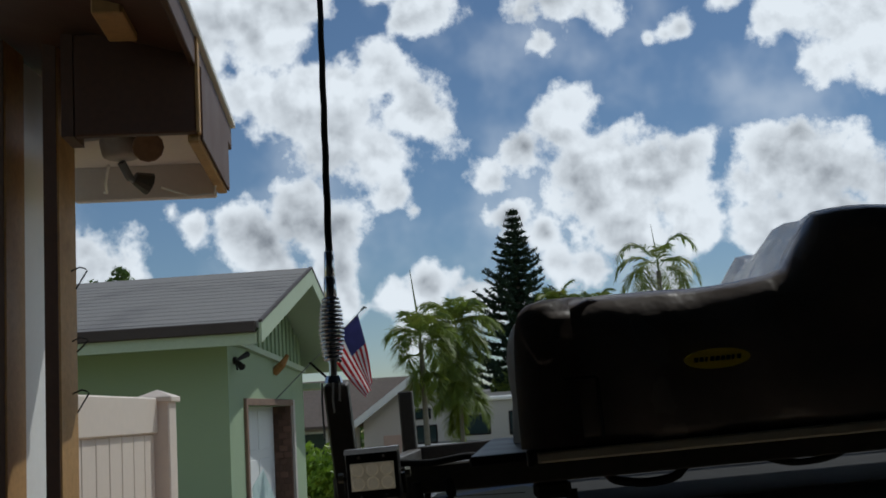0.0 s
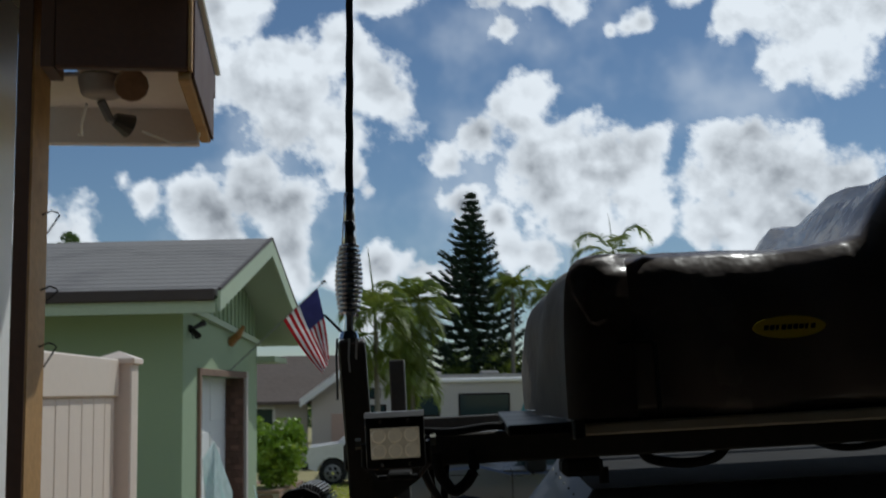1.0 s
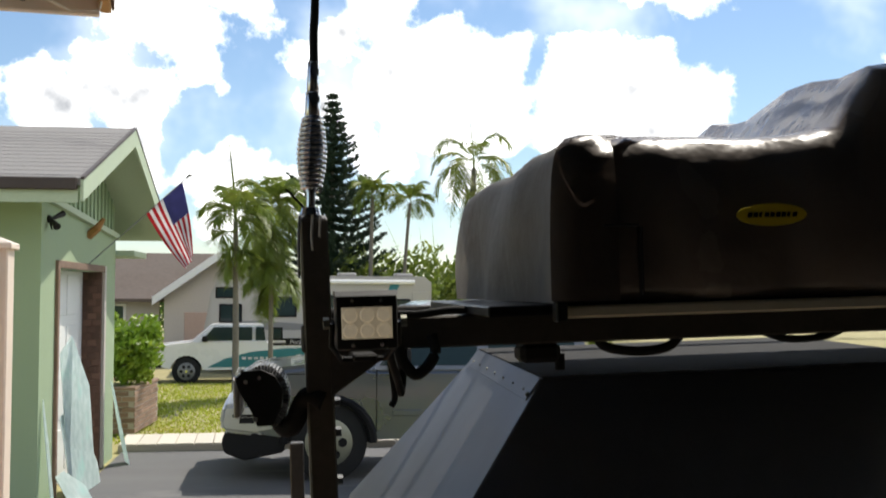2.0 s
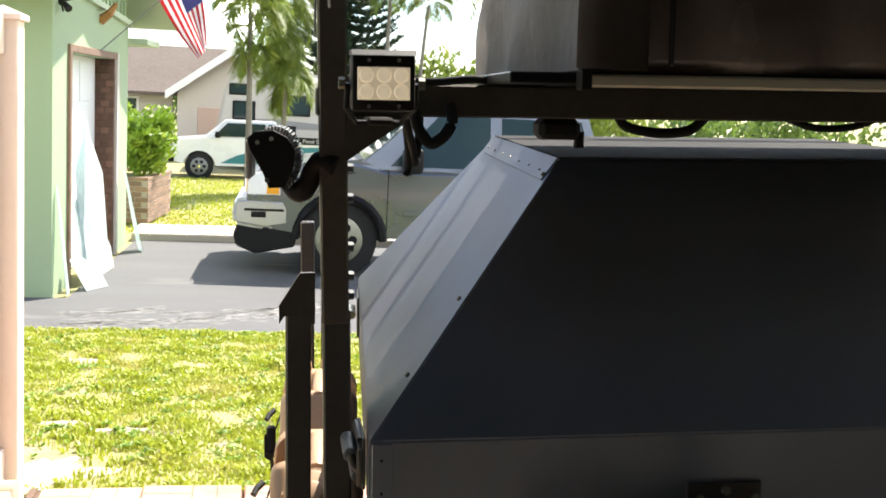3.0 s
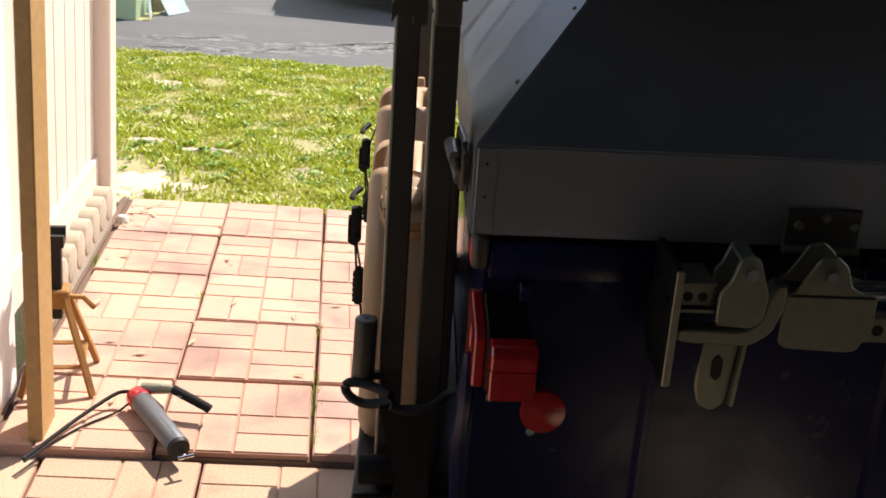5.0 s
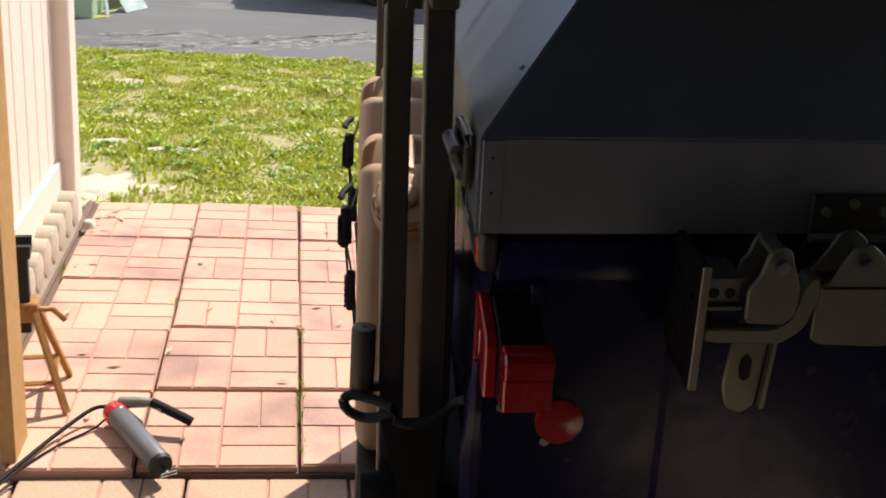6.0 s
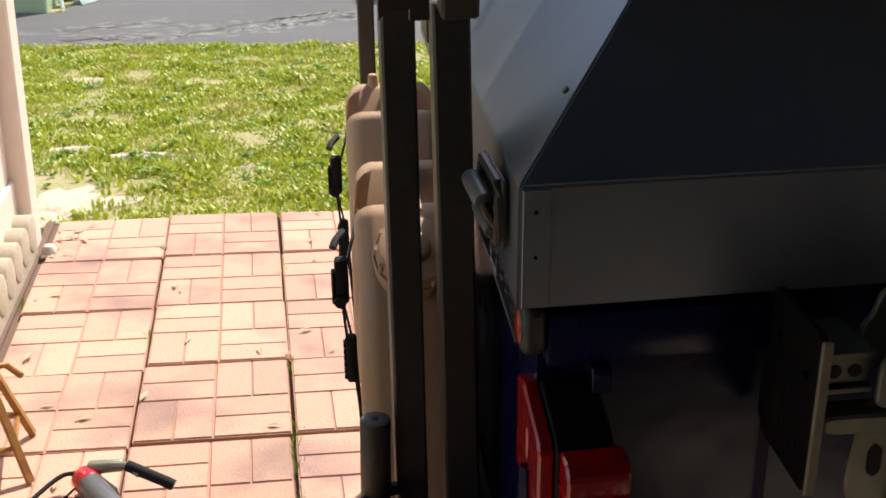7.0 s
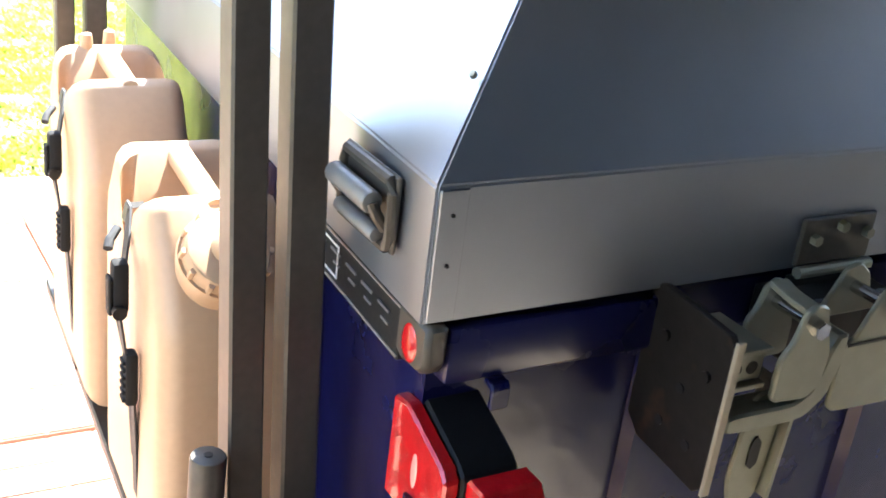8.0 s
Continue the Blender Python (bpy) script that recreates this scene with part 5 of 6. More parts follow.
def build_can(capped, label):
    can = thing("jerry_can", label, "jerry can", group="cans on the trailer side")
    prof = [(0, .0), (-.004, .03), (0, .36), (.012, .385), (.082, .492), (.10, .502), (.118, .496), (.142, .438), (.158, .43), (.228, .43), (.242, .438), (.262, .498), (.28, .506), (.30, .50), (.335, .45), (.342, .41), (.342, .03), (.335, 0)]
    bm = bmesh.new()
    rings = []
    for x, k in ((-.084, .034), (-.082, .022), (-.076, .011), (-.066, .003), (-.055, 0), (.055, 0), (.066, .003), (.076, .011), (.082, .022), (.084, .034)):
        cy, cz = .17, .25
        rings.append([(x, y + (k if y < cy else -k), z + (k if z < cz else -k)) for y, z in prof])
    loft(rings, False, bm)
    for r in (bm.verts[:len(prof)], bm.verts[-len(prof):]):
        bm.faces.new(list(r))
    bmesh.ops.triangulate(bm, faces=[f for f in bm.faces if len(f.verts) > 4])
    part("body", bm, M_tan, can, smooth=50)
    part("carry_handle", rod((0, .088, .486), (0, .276, .492), .017, bevel=.004), M_tan, can, smooth=40)
    if not capped:
        return can
    n = Vector((.06, -.66, .75)).normalized()
    c = Vector((-.006, .036, .450))
    cap = part("cap", rod(c, c + n * .026, .052, .049, 36, bevel=.005), M_tan, can, "tan ribbed screw cap", smooth=40)
    part("cap_hub", rod(c + n * .026, c + n * .040, .023, .019, 24, bevel=.003), M_tan, cap, smooth=40)
    part("cap_skirt", rod(c - n * .004, c + n * .006, .055, .055, 36), M_tan, cap, smooth=40)
    side = n.cross(Vector((0, 1, 0))).normalized()
    x = n.cross(side)
    for i in range(12):
        a = i * math.tau / 12
        d = side * math.cos(a) + x * math.sin(a)
        part("cap_rib", rod(c + d * .051 + n * .002, c + d * .051 + n * .022, .004, sides=6), M_tan, cap)
    part("neck_boss", rod(c - n * .05, c, .054, .051, 28), M_tan, can, smooth=40)
    return can


def build_cans():
    can = build_can(True, "tan plastic water can with a screw cap")
    far = build_can(False, "plain tan plastic water can with small vent fittings")
    can.matrix_world = TRAILER @ pose(*sk(-.085, .294, .497), 0, 0, -3.1)
    far.matrix_world = TRAILER @ pose(*sk(-.092, .737, .508), 0, 0, -3.1)
    for y in (.30, .32):
        part("vent", rod((-.03 + (y - .3) * 2, y - .02, .49), (-.03 + (y - .3) * 2, y - .02, .525), .012, .009, bevel=.003), M_tan, far, smooth=40)
    # ratchet straps hung on the outer sides
    strap = thing("ratchet_strap", "black ratchet strap with buckle round a can", "strap", group="straps on the cans")
    def band(pts, w=.022, t=.003):
        b = bmesh.new()
        rg = [[(x - t, y - w / 2, z), (x, y - w / 2, z), (x, y + w / 2, z), (x - t, y + w / 2, z)] for x, y, z in pts]
        return loft(rg, True, b)
    part("webbing", band([(-.088, .205, .455), (-.097, .17, .43), (-.108, .14, .40), (-.118, .13, .36), (-.112, .115, .30), (-.104, .11, .26), (-.098, .12, .18), (-.092, .13, .05), (-.089, .135, .0)]), M_strap, strap)
    part("webbing", band([(-.12, .155, .36), (-.10, .15, .25), (-.092, .15, .1), (-.089, .15, .0)], .012), M_strap, strap)
    part("top_hook", band([(-.07, .205, .452), (-.089, .205, .452), (-.094, .20, .435)], .02, .004), M_black, strap, "black strap hook")
    bk = part("buckle", box((-.127, .115, .345), (-.107, .139, .415), .006, seg=2), M_rubber, strap, "black ratchet buckle", smooth=40)
    part("buckle_lever", box((-.132, .117, .345), (-.1265, .137, .395), .002), M_rubber, bk)
    part("buckle_pin", rod((-.120, .108, .352), (-.120, .146, .352), .009), M_black, bk)
    lv = part("lever", box((-.116, .098, .225), (-.099, .120, .30), .006, seg=2), M_rubber, strap, "black ridged lever", smooth=40)
    for i in range(6):
        part("ridge", box((-.119, .100, .232 + .0105 * i), (-.115, .118, .237 + .0105 * i), .001), M_rubber, lv)
    part("cord", sweep([(-.112, .165, .44), (-.124, .15, .432), (-.128, .14, .425)], .006), M_strap, strap)
    strap.matrix_world = can.matrix_world @ Matrix.Translation((.012, 0, 0))
    copy_thing(strap, far.matrix_world @ Matrix.Translation((.012, 0, 0)))
    rope = part("rope_loop", sweep(flow([(-.10, .11, .685), (-.13, .13, .690), (-.162, .14, .693), (-.176, .14, .684), (-.168, .135, .668), (-.145, .13, .658), (-.118, .12, .664), (-.095, .11, .676)]), .0085), M_strap, smooth=60)
    rope.matrix_world = TRAILER
    tagged(rope, "black rope looped round the rack foot", "rope")
    cord = part("rope_tail", sweep(flow([(-.10, .088, .676), (-.07, .086, .668), (-.03, .09, .678), (.0, .10, .70), (.012, .07, .72)]), .0075), M_strap, smooth=60)
    cord.matrix_world = TRAILER
    tagged(cord, "black rope tied across the rack foot", "rope")


# ---- loose things on the patio ----
def build_grease_gun():
    gun = thing("grease_gun", "dark grey grease gun with a black lever lying on the pavers", "grease gun", pose(-.49, -.19, .034, 0, 0, 0))
    a, b = Vector((0, 0, 0)), Vector((.145, -.25, -.005))
    d = (b - a).normalized()
    part("barrel", rod(a + d * .03, b, .030, sides=24, bevel=.003), M_gun, gun, "dark grey steel barrel", smooth=40)
    part("head", rod(a - d * .005, a + d * .035, .033, .032, 20, bevel=.006), M_redlens, gun, "red head", smooth=40)
    part("end_cap", rod(b, b + d * .012, .031, .027, 24), M_black, gun, smooth=40)
    part("pull_rod", rod(b + d * .012, b + d * .05, .004), M_chrome, gun)
    part("pull_grip", rod(b + d * .05 + Vector((-.018, -.01, 0)), b + d * .05 + Vector((.018, .01, 0)), .005), M_chrome, gun)
    part("valve", rod((.01, .008, .022), (.09, -.002, .03), .017, .014, bevel=.004), M_zinc, gun, "bright valve body", smooth=40)
    part("lever_arm", sweep([(.06, .0, .03), (.10, -.015, .035), (.13, -.035, .025)], .011), M_zinc, gun)
    part("lever_grip", sweep(flow([(.10, -.015, .036), (.14, -.035, .026), (.19, -.055, .010), (.205, -.06, .003)]), .014), M_rubber, gun, "black rubber lever grip", smooth=60)
    part("nozzle", sweep([(.03, -.02, .01), (.07, -.06, .0), (.08, -.09, -.015)], .011), M_black, gun)
    part("hose", sweep(flow([(-.02, .01, .01), (-.06, .0, .004), (-.13, -.09, -.016), (-.185, -.20, -.024), (-.23, -.30, -.028)]), .0055), M_rubber, gun, "black rubber hose", smooth=60)
    part("hose", sweep(flow([(-.02, -.02, -.012), (-.05, -.045, -.028), (-.12, -.12, -.03), (-.18, -.215, -.03), (-.225, -.31, -.03)]), .003), M_rubber, gun, smooth=60)


def build_jack_stand():
    js = thing("jack_stand", "rusty yellow steel jack stand beside the porch post", "jack stand", pose(-.735, -.05, 0, 0, 0, 8))
    feet = ((.10, .11), (.10, -.11), (-.09, .11), (-.09, -.11))
    for x, y in feet:
        part("leg", sweep([(x, y, .004), (x * .25, y * .25, .27)], .011, 4), M_rust, js)
    for (x0, y0), (x1, y1) in (((.10, .11), (.10, -.11)), ((.10, -.11), (-.09, -.11)), ((-.09, .11), (-.09, -.11)), ((.1, .11), (-.09, .11))):
        k = .72
        part("brace", sweep([(x0 * k, y0 * k, .08), (x1 * k, y1 * k, .08)], .007, 4), M_rust, js)
    part("collar", box((-.035, -.035, .235), (.035, .035, .29), .004), M_rust, js)
    part("ratchet_post", box((-.016, -.022, .20), (.016, .022, .42), .003), M_black, js, "dark ratchet post")
    part("saddle", prism([(-.04, .42), (.04, .42), (.045, .455), (.03, .455), (.02, .435), (-.02, .435), (-.03, .455), (-.045, .455)], 0, -.025, .025), M_black, js)
    part("lever", sweep([(.035, 0, .26), (.07, .01, .255), (.10, .015, .22)], .008), M_rust, js)


def build_litter():
    r = random.Random(11)
    vs, fs = [], []
    spots = [(-.80 + .12 * r.random(), 1.25 + .3 * r.random()) for _ in range(14)] + [(r.uniform(-.85, .15), r.uniform(-.3, 1.6)) for _ in range(26)]
    for x, y in spots:
        a, s, z = r.uniform(0, 6.3), r.uniform(.006, .017), .007
        i = len(vs)
        c, sn = math.cos(a), math.sin(a)
        for px, py, pz in ((-1.6, 0, 0), (0, -.6, .25), (1.6, 0, .1), (0, .6, .3)):
            vs.append((x + s * (px * c - py * sn), y + s * (px * sn + py * c), z + s * pz))
        fs.append((i, i + 1, i + 2, i + 3))
    me = bpy.data.meshes.new("leaf_litter")
    me.from_pydata(vs, [], fs)
    me.materials.append(M_litter)
    tagged(new("leaf_litter", me), "dry leaf scraps strewn on the pavers", "leaf litter", kind="stuff")
    vs, fs = [], []
    for x, y, n in ((.005, .02, 26), (.0, -.12, 18), (.004, .38, 16), (-.41, .62, 12), (-.405, 1.25, 10), (.005, -.30, 16), (-.82, .9, 12), (.002, 1.1, 8)):
        for _ in range(n):
            a, h = r.uniform(0, 6.3), r.uniform(.008, .024)
            px, py = x + r.gauss(0, .006), y + r.gauss(0, .03)
            i = len(vs)
            vs += [(px - .002, py, -.02), (px + .002, py, -.02), (px + .6 * h * math.cos(a), py + .6 * h * math.sin(a), h * .8)]
            fs.append((i, i + 1, i + 2))
    me = bpy.data.meshes.new("joint_weeds")
    me.from_pydata(vs, [], fs)
    me.materials.append(M_weed)
    tagged(new("joint_weeds", me), "small weeds growing in the paver joints", "weeds", kind="stuff")
    stone = part("pebble", rod((-.80, 1.30, 0), (-.80, 1.30, .03), .03, .018, 9, bevel=.006), M_concrete, smooth=60)
    tagged(stone, "pale pebble by the fence post", "pebble")


# ---- vehicles ----
def wheel(parent, at, r, w, rim_material, side):
    """A tyre with rim and hub; side is +1 or -1, the way its face looks along y."""
    x, y, z = at
    t = part("wheel", rod((x, y, z), (x, y + w, z), r, sides=36, bevel=.03), M_rubber, parent, smooth=40)
    face = y if side < 0 else y + w
    part("rim", rod((x, face + side * .002, z), (x, face + side * .012, z), r * .62, r * .58, 30), rim_material, t, "bright alloy rim", smooth=40)
    for i in range(6):
        a = i * math.tau / 6
        c = Vector((x + r * .36 * math.cos(a), face + side * .0125, z + r * .36 * math.sin(a)))
        part("rim_gap", rod(c, c + Vector((0, side * .002, 0)), r * .12, sides=10), M_carblack, t)
    part("hub", rod((x, face + side * .012, z), (x, face + side * .03, z), r * .14, r * .1, 16), M_chrome, t)
    return t


def arch(cx, cz, r, n=9):
    return [(cx + r * math.cos(math.pi * k / n), cz + r * math.sin(math.pi * k / n)) for k in range(n + 1)]


def build_silver_truck():
    g = -.215
    tr = thing("silver_pickup", "silver full-size pickup parked on the driveway", "pickup truck", pose(0, 8.55, g, 0, 0, -1.5))
    W = 1.95
    fx, rx, cz = .85, 4.65, .39
    low = [(-.08, .62), (-.10, .80), (-.06, 1.02), (.10, 1.13), (.75, 1.20), (1.0, 1.22), (1.3, 1.15), (3.62, 1.15), (3.66, 1.25), (5.75, 1.25), (5.78, .55), (5.3, .45)]
    low += [(rx + .47, .45)] + arch(rx, cz, .47)[1:-1] + [(rx - .47, .42), (fx + .45, .42)] + arch(fx, cz, .45)[1:-1] + [(fx - .45, .45), (.2, .48)]
    bm = prism(low, 1, 0, W)
    bmesh.ops.bevel(bm, geom=[e for e in bm.edges if abs(e.verts[0].co.y - e.verts[1].co.y) < .01 and e.verts[0].co.z > 1.0 and e.verts[1].co.z > 1.0], offset=.06, segments=3, affect="EDGES")
    body = part("body", bm, M_silver, tr, smooth=35)
    cab = [[(1.0, .05, 1.13), (3.65, .05, 1.13), (3.65, W - .05, 1.13), (1.0, W - .05, 1.13)], [(1.75, .20, 1.78), (3.45, .20, 1.78), (3.45, W - .20, 1.78), (1.75, W - .20, 1.78)],
           [(1.95, .30, 1.84), (3.35, .30, 1.84), (3.35, W - .30, 1.84), (1.95, W - .30, 1.84)]]
    bm = loft(cab)
    part("cab", bm, M_silver, tr, smooth=30)
    def quad(name, pts, material, parent, out, label=""):
        b = bmesh.new()
        o = Vector(out)
        vs = [b.verts.new(Vector(p) + o * .004) for p in pts] + [b.verts.new(Vector(p) + o * .012) for p in pts]
        n = len(pts)
        b.faces.new(vs[:n][::-1]), b.faces.new(vs[n:])
        for i in range(n):
            b.faces.new((vs[i], vs[(i + 1) % n], vs[n + (i + 1) % n], vs[n + i]))
        return part(name, b, material, parent, label)
    side = Vector((0, -.97, .24))
    s = lambda x, z: (x, .05 + .15 * (z - 1.13) / .65, z)
    quad("side_window", [s(1.36, 1.17), s(2.40, 1.17), s(2.40, 1.71), s(1.86, 1.71)], M_carglass, tr, side, "dark side window")
    quad("side_window", [s(2.52, 1.17), s(3.5, 1.17), s(3.38, 1.71), s(2.52, 1.71)], M_carglass, tr, side)
    quad("windscreen", [(1.10, .14, 1.21), (1.70, .26, 1.735), (1.70, W - .26, 1.735), (1.10, W - .14, 1.21)], M_carglass, tr, (-.6, 0, .8), "dark windscreen")
    quad("screen_trim", [(.98, .1, 1.20), (1.08, .14, 1.215), (1.08, W - .14, 1.215), (.98, W - .1, 1.20)], M_carblack, tr, (-.3, 0, .95))
    for x in (1.33, 2.46, 3.58):
        part("door_gap", box((x, -.003, .50), (x + .010, .003, 1.13)), M_carblack, body)
    part("door_handle", box((2.22, -.03, .98), (2.4, -.001, 1.02), .008), M_silver, tr)
    part("side_moulding", box((1.5, -.02, .66), (3.5, -.001, .72), .006), M_silver, body)
    mr = part("wing_mirror", box((1.46, -.34, 1.12), (1.66, -.06, 1.38), .05, seg=2), M_carblack, tr, "black wing mirror", smooth=40)
    part("mirror_arm", box((1.54, -.08, 1.16), (1.62, .06, 1.21), .01), M_carblack, mr)
    bm = prism([(-.22, .52), (-.25, .60), (-.22, .78), (-.10, .80), (.28, .79), (.34, .70), (.34, .52), (.1, .47)], 1, -.03, W + .03)
    bmesh.ops.bevel(bm, geom=bm.edges[:], offset=.04, segments=3, affect="EDGES", clamp_overlap=True)
    bp = part("bumper", bm, M_bumper, tr, "dull chromed front bumper", smooth=40)
    part("bumper_step", box((-.12, -.036, .665), (.28, -.029, .69), .002), M_carblack, bp)
    part("hood_gap", box((.02, -.002, 1.085), (1.0, .004, 1.094)), M_carblack, body)
    part("fender_lip", sweep([(fx + .455 * math.cos(math.pi * k / 12), -.004, cz + .455 * math.sin(math.pi * k / 12)) for k in range(13)], .045, 6), M_carblack, body, smooth=60)
    part("valance", prism([(-.20, .30), (-.23, .42), (-.19, .515), (.34, .515), (.42, .44), (.40, .30), (.0, .22)], 1, .01, W - .01, .02), M_carblack, tr, "black lower valance")
    part("fog_lamp", box((-.05, -.034, .60), (.10, -.029, .66), .002), M_carblack, bp)
    hl = part("headlamp", prism([(-.09, .83), (-.09, 1.03), (.06, 1.07), (.22, 1.07), (.24, .83)], 1, -.012, .25, .006), M_whitecar, tr, "clear headlamp with an amber corner")
    part("corner_lens", prism([(.10, .84), (.11, 1.06), (.21, 1.06), (.23, .84)], 1, -.018, -.0125), M_amber, hl, "amber corner lens")
    part("grille", box((-.13, .28, .82), (-.09, W - .28, 1.05), .01), M_chrome, tr)
    for x in (fx, rx):
        wheel(tr, (x, .03, cz), .395, .26, M_zinc, -1)
        wheel(tr, (x, W - .29, cz), .395, .26, M_zinc, 1)
        part("arch_liner", prism([(x + a * 1.0, z) for a, z in [(.47 * math.cos(math.pi * k / 9), cz + .47 * math.sin(math.pi * k / 9)) for k in range(10)]], 1, .045, W - .045), M_carblack, tr)
    part("exhaust", rod((4.9, .5, .3), (5.7, .5, .3), .04), M_zinc, tr)


def build_white_truck():
    g = -.43
    tr = thing("white_pickup", "white compact pickup with teal side graphics", "pickup truck", pose(-2.02, 24.0, g - .05, 0, 0, 2))
    W, fx, rx, cz = 1.68, .62, 3.25, .33
    low = [(.0, .45), (-.02, .70), (.05, .93), (.72, 1.01), (2.45, 1.03), (2.5, .98), (4.75, .98), (4.78, .45)] + [(rx + .36, .38)] + arch(rx, cz, .37)[1:-1] + [(rx - .36, .36), (fx + .37, .36)] + arch(fx, cz, .37)[1:-1] + [(fx - .37, .38)]
    part("body", prism(low, 1, 0, W), M_whitecar, tr)
    part("cab", loft([[(.72, .05, 1.0), (2.48, .05, 1.0), (2.48, W - .05, 1.0), (.72, W - .05, 1.0)], [(1.22, .15, 1.42), (2.40, .15, 1.42), (2.40, W - .15, 1.42), (1.22, W - .15, 1.42)]]), M_whitecar, tr)
    for pts in (((.95, 1.05), (1.68, 1.05), (1.68, 1.37), (1.26, 1.37)), ((1.78, 1.05), (2.14, 1.05), (2.14, 1.37), (1.78, 1.37))):
        part("side_window", prism([(x, z) for x, z in pts], 1, .035, .10), M_carglass, tr, "dark side window")
    part("rear_window", prism([(2.22, 1.05), (2.46, 1.05), (2.41, 1.37), (2.22, 1.37)], 1, .035, .1), M_carglass, tr)
    rack = part("headache_rack", box((2.52, .06, 1.32), (2.86, .10, 1.36), .006), M_carblack, tr, "black rack behind the cab")
    for x in (2.52, 2.82):
        part("rack_post", box((x, .061, .98), (x + .04, .099, 1.32), .004), M_carblack, rack)
    part("rack_mesh", box((2.56, .075, 1.0), (2.82, .085, 1.32)), M_carglass, rack)
    # graphics: sweep of teal over the lower rear side
    part("side_graphic", prism([(1.1, .42), (1.5, .62), (2.1, .78), (2.9, .86), (4.7, .90), (4.7, .45), (3.62, .45), (3.45, .64), (3.25, .72), (3.05, .66), (2.88, .42)], 1, -.006, -.001), M_teal, tr, "teal swoosh graphic")
    for i in range(6):
        part("text_bar", box((1.9 + .14 * i, -.010, .60), (2.0 + .14 * i, -.0065, .66)), M_flagwhite, tr)
    sign = part("bed_sign", box((2.55, -.02, .93), (4.7, .0, 1.10)), M_carblack, tr, "dark sign board on the bed side")
    words = bpy.data.curves.new("lettering", "FONT")
    words.body, words.size, words.extrude = "Pool Serv", .15, .002
    temp = new("lettering", words)
    me = bpy.data.meshes.new_from_object(temp.evaluated_get(bpy.context.evaluated_depsgraph_get()))
    bpy.data.objects.remove(temp)
    me.materials.append(M_flagwhite)
    letters = new("lettering", me)
    letters.parent, letters.matrix_local = sign, pose(3.02, -.024, .965, 90, 0, 0)
    part("text_bar", box((2.62, -.024, .99), (2.92, -.0205, 1.05)), M_flagwhite, sign)
    part("text_bar", box((3.85, -.024, .99), (4.55, -.0205, 1.05)), M_flagwhite, sign)
    part("bumper", box((-.10, -.02, .42), (.05, W + .02, .58), .02), M_carblack, tr)
    part("wing_mirror", box((.98, -.14, 1.02), (1.10, .03, 1.16), .02), M_carblack, tr)
    # rims in darker grey, for the shade round the wheels
    for x in (fx, rx):
        wheel(tr, (x, .02, cz), .33, .2, M_grey, -1)
        wheel(tr, (x, W - .22, cz), .33, .2, M_grey, 1)


def build_motorhome():
    rv = thing("motorhome", "large pale motorhome with dark windows", "motorhome", pose(-1.1, 27.5, -.45, 0, 0, 1))
    W = 2.3
    prof = [(.1, .5), (-.1, .95), (-.02, 1.3), (.12, 2.1), (.3, 2.5), (.55, 2.62), (5.9, 2.62), (6.1, 2.45), (6.1, .5)]
    bm = prism(prof, 1, 0, W)
    bmesh.ops.bevel(bm, geom=[e for e in bm.edges if abs(e.verts[0].co.y - e.verts[1].co.y) < .01], offset=.06, segments=2, affect="EDGES")
    part("body", bm, M_rv, rv, smooth=30)
    for x0, x1, z0, z1 in ((.35, .95, 1.35, 1.85), (1.5, 2.4, 1.5, 2.05), (2.9, 4.3, 1.45, 2.1), (4.9, 5.5, 1.5, 2.0), (.25, .8, 2.0, 2.3)):
        w = part("side_window", box((x0, -.03, z0), (x1, -.002, z1), .02), M_carblack, rv, "dark framed window")
        part("pane", box((x0 + .05, -.036, z0 + .05), (x1 - .05, -.0305, z1 - .05)), M_carglass, w)
    part("stripe", prism([(.3, 1.15), (6.1, 1.15), (6.1, 1.30), (3.2, 1.28), (1.4, 1.40), (.5, 1.38)], 1, -.010, -.002), M_grey, rv, "grey side stripe")
    part("graphic", prism([(4.4, 1.2), (4.7, 1.2), (5.2, 2.4), (4.95, 2.4)], 1, -.014, -.0105), M_teal, rv)
    for x in (.9, 2.0, 3.6, 5.2):
        part("roof_vent", box((x, .8, 2.62), (x + .5, 1.3, 2.72), .03), M_rv, rv)
    part("awning", rod((1.0, -.08, 2.46), (5.6, -.08, 2.46), .06), M_whitepaint, rv)
    for x in (.9, 4.6):
        wheel(rv, (x, .02, .40), .40, .26, M_zinc, -1)
    part("skirt", box((.3, .05, .28), (6.0, W - .05, .5)), M_carblack, rv)
    part("door", box((5.55, -.02, .55), (6.0, -.002, 2.2), .01), M_rv, rv)


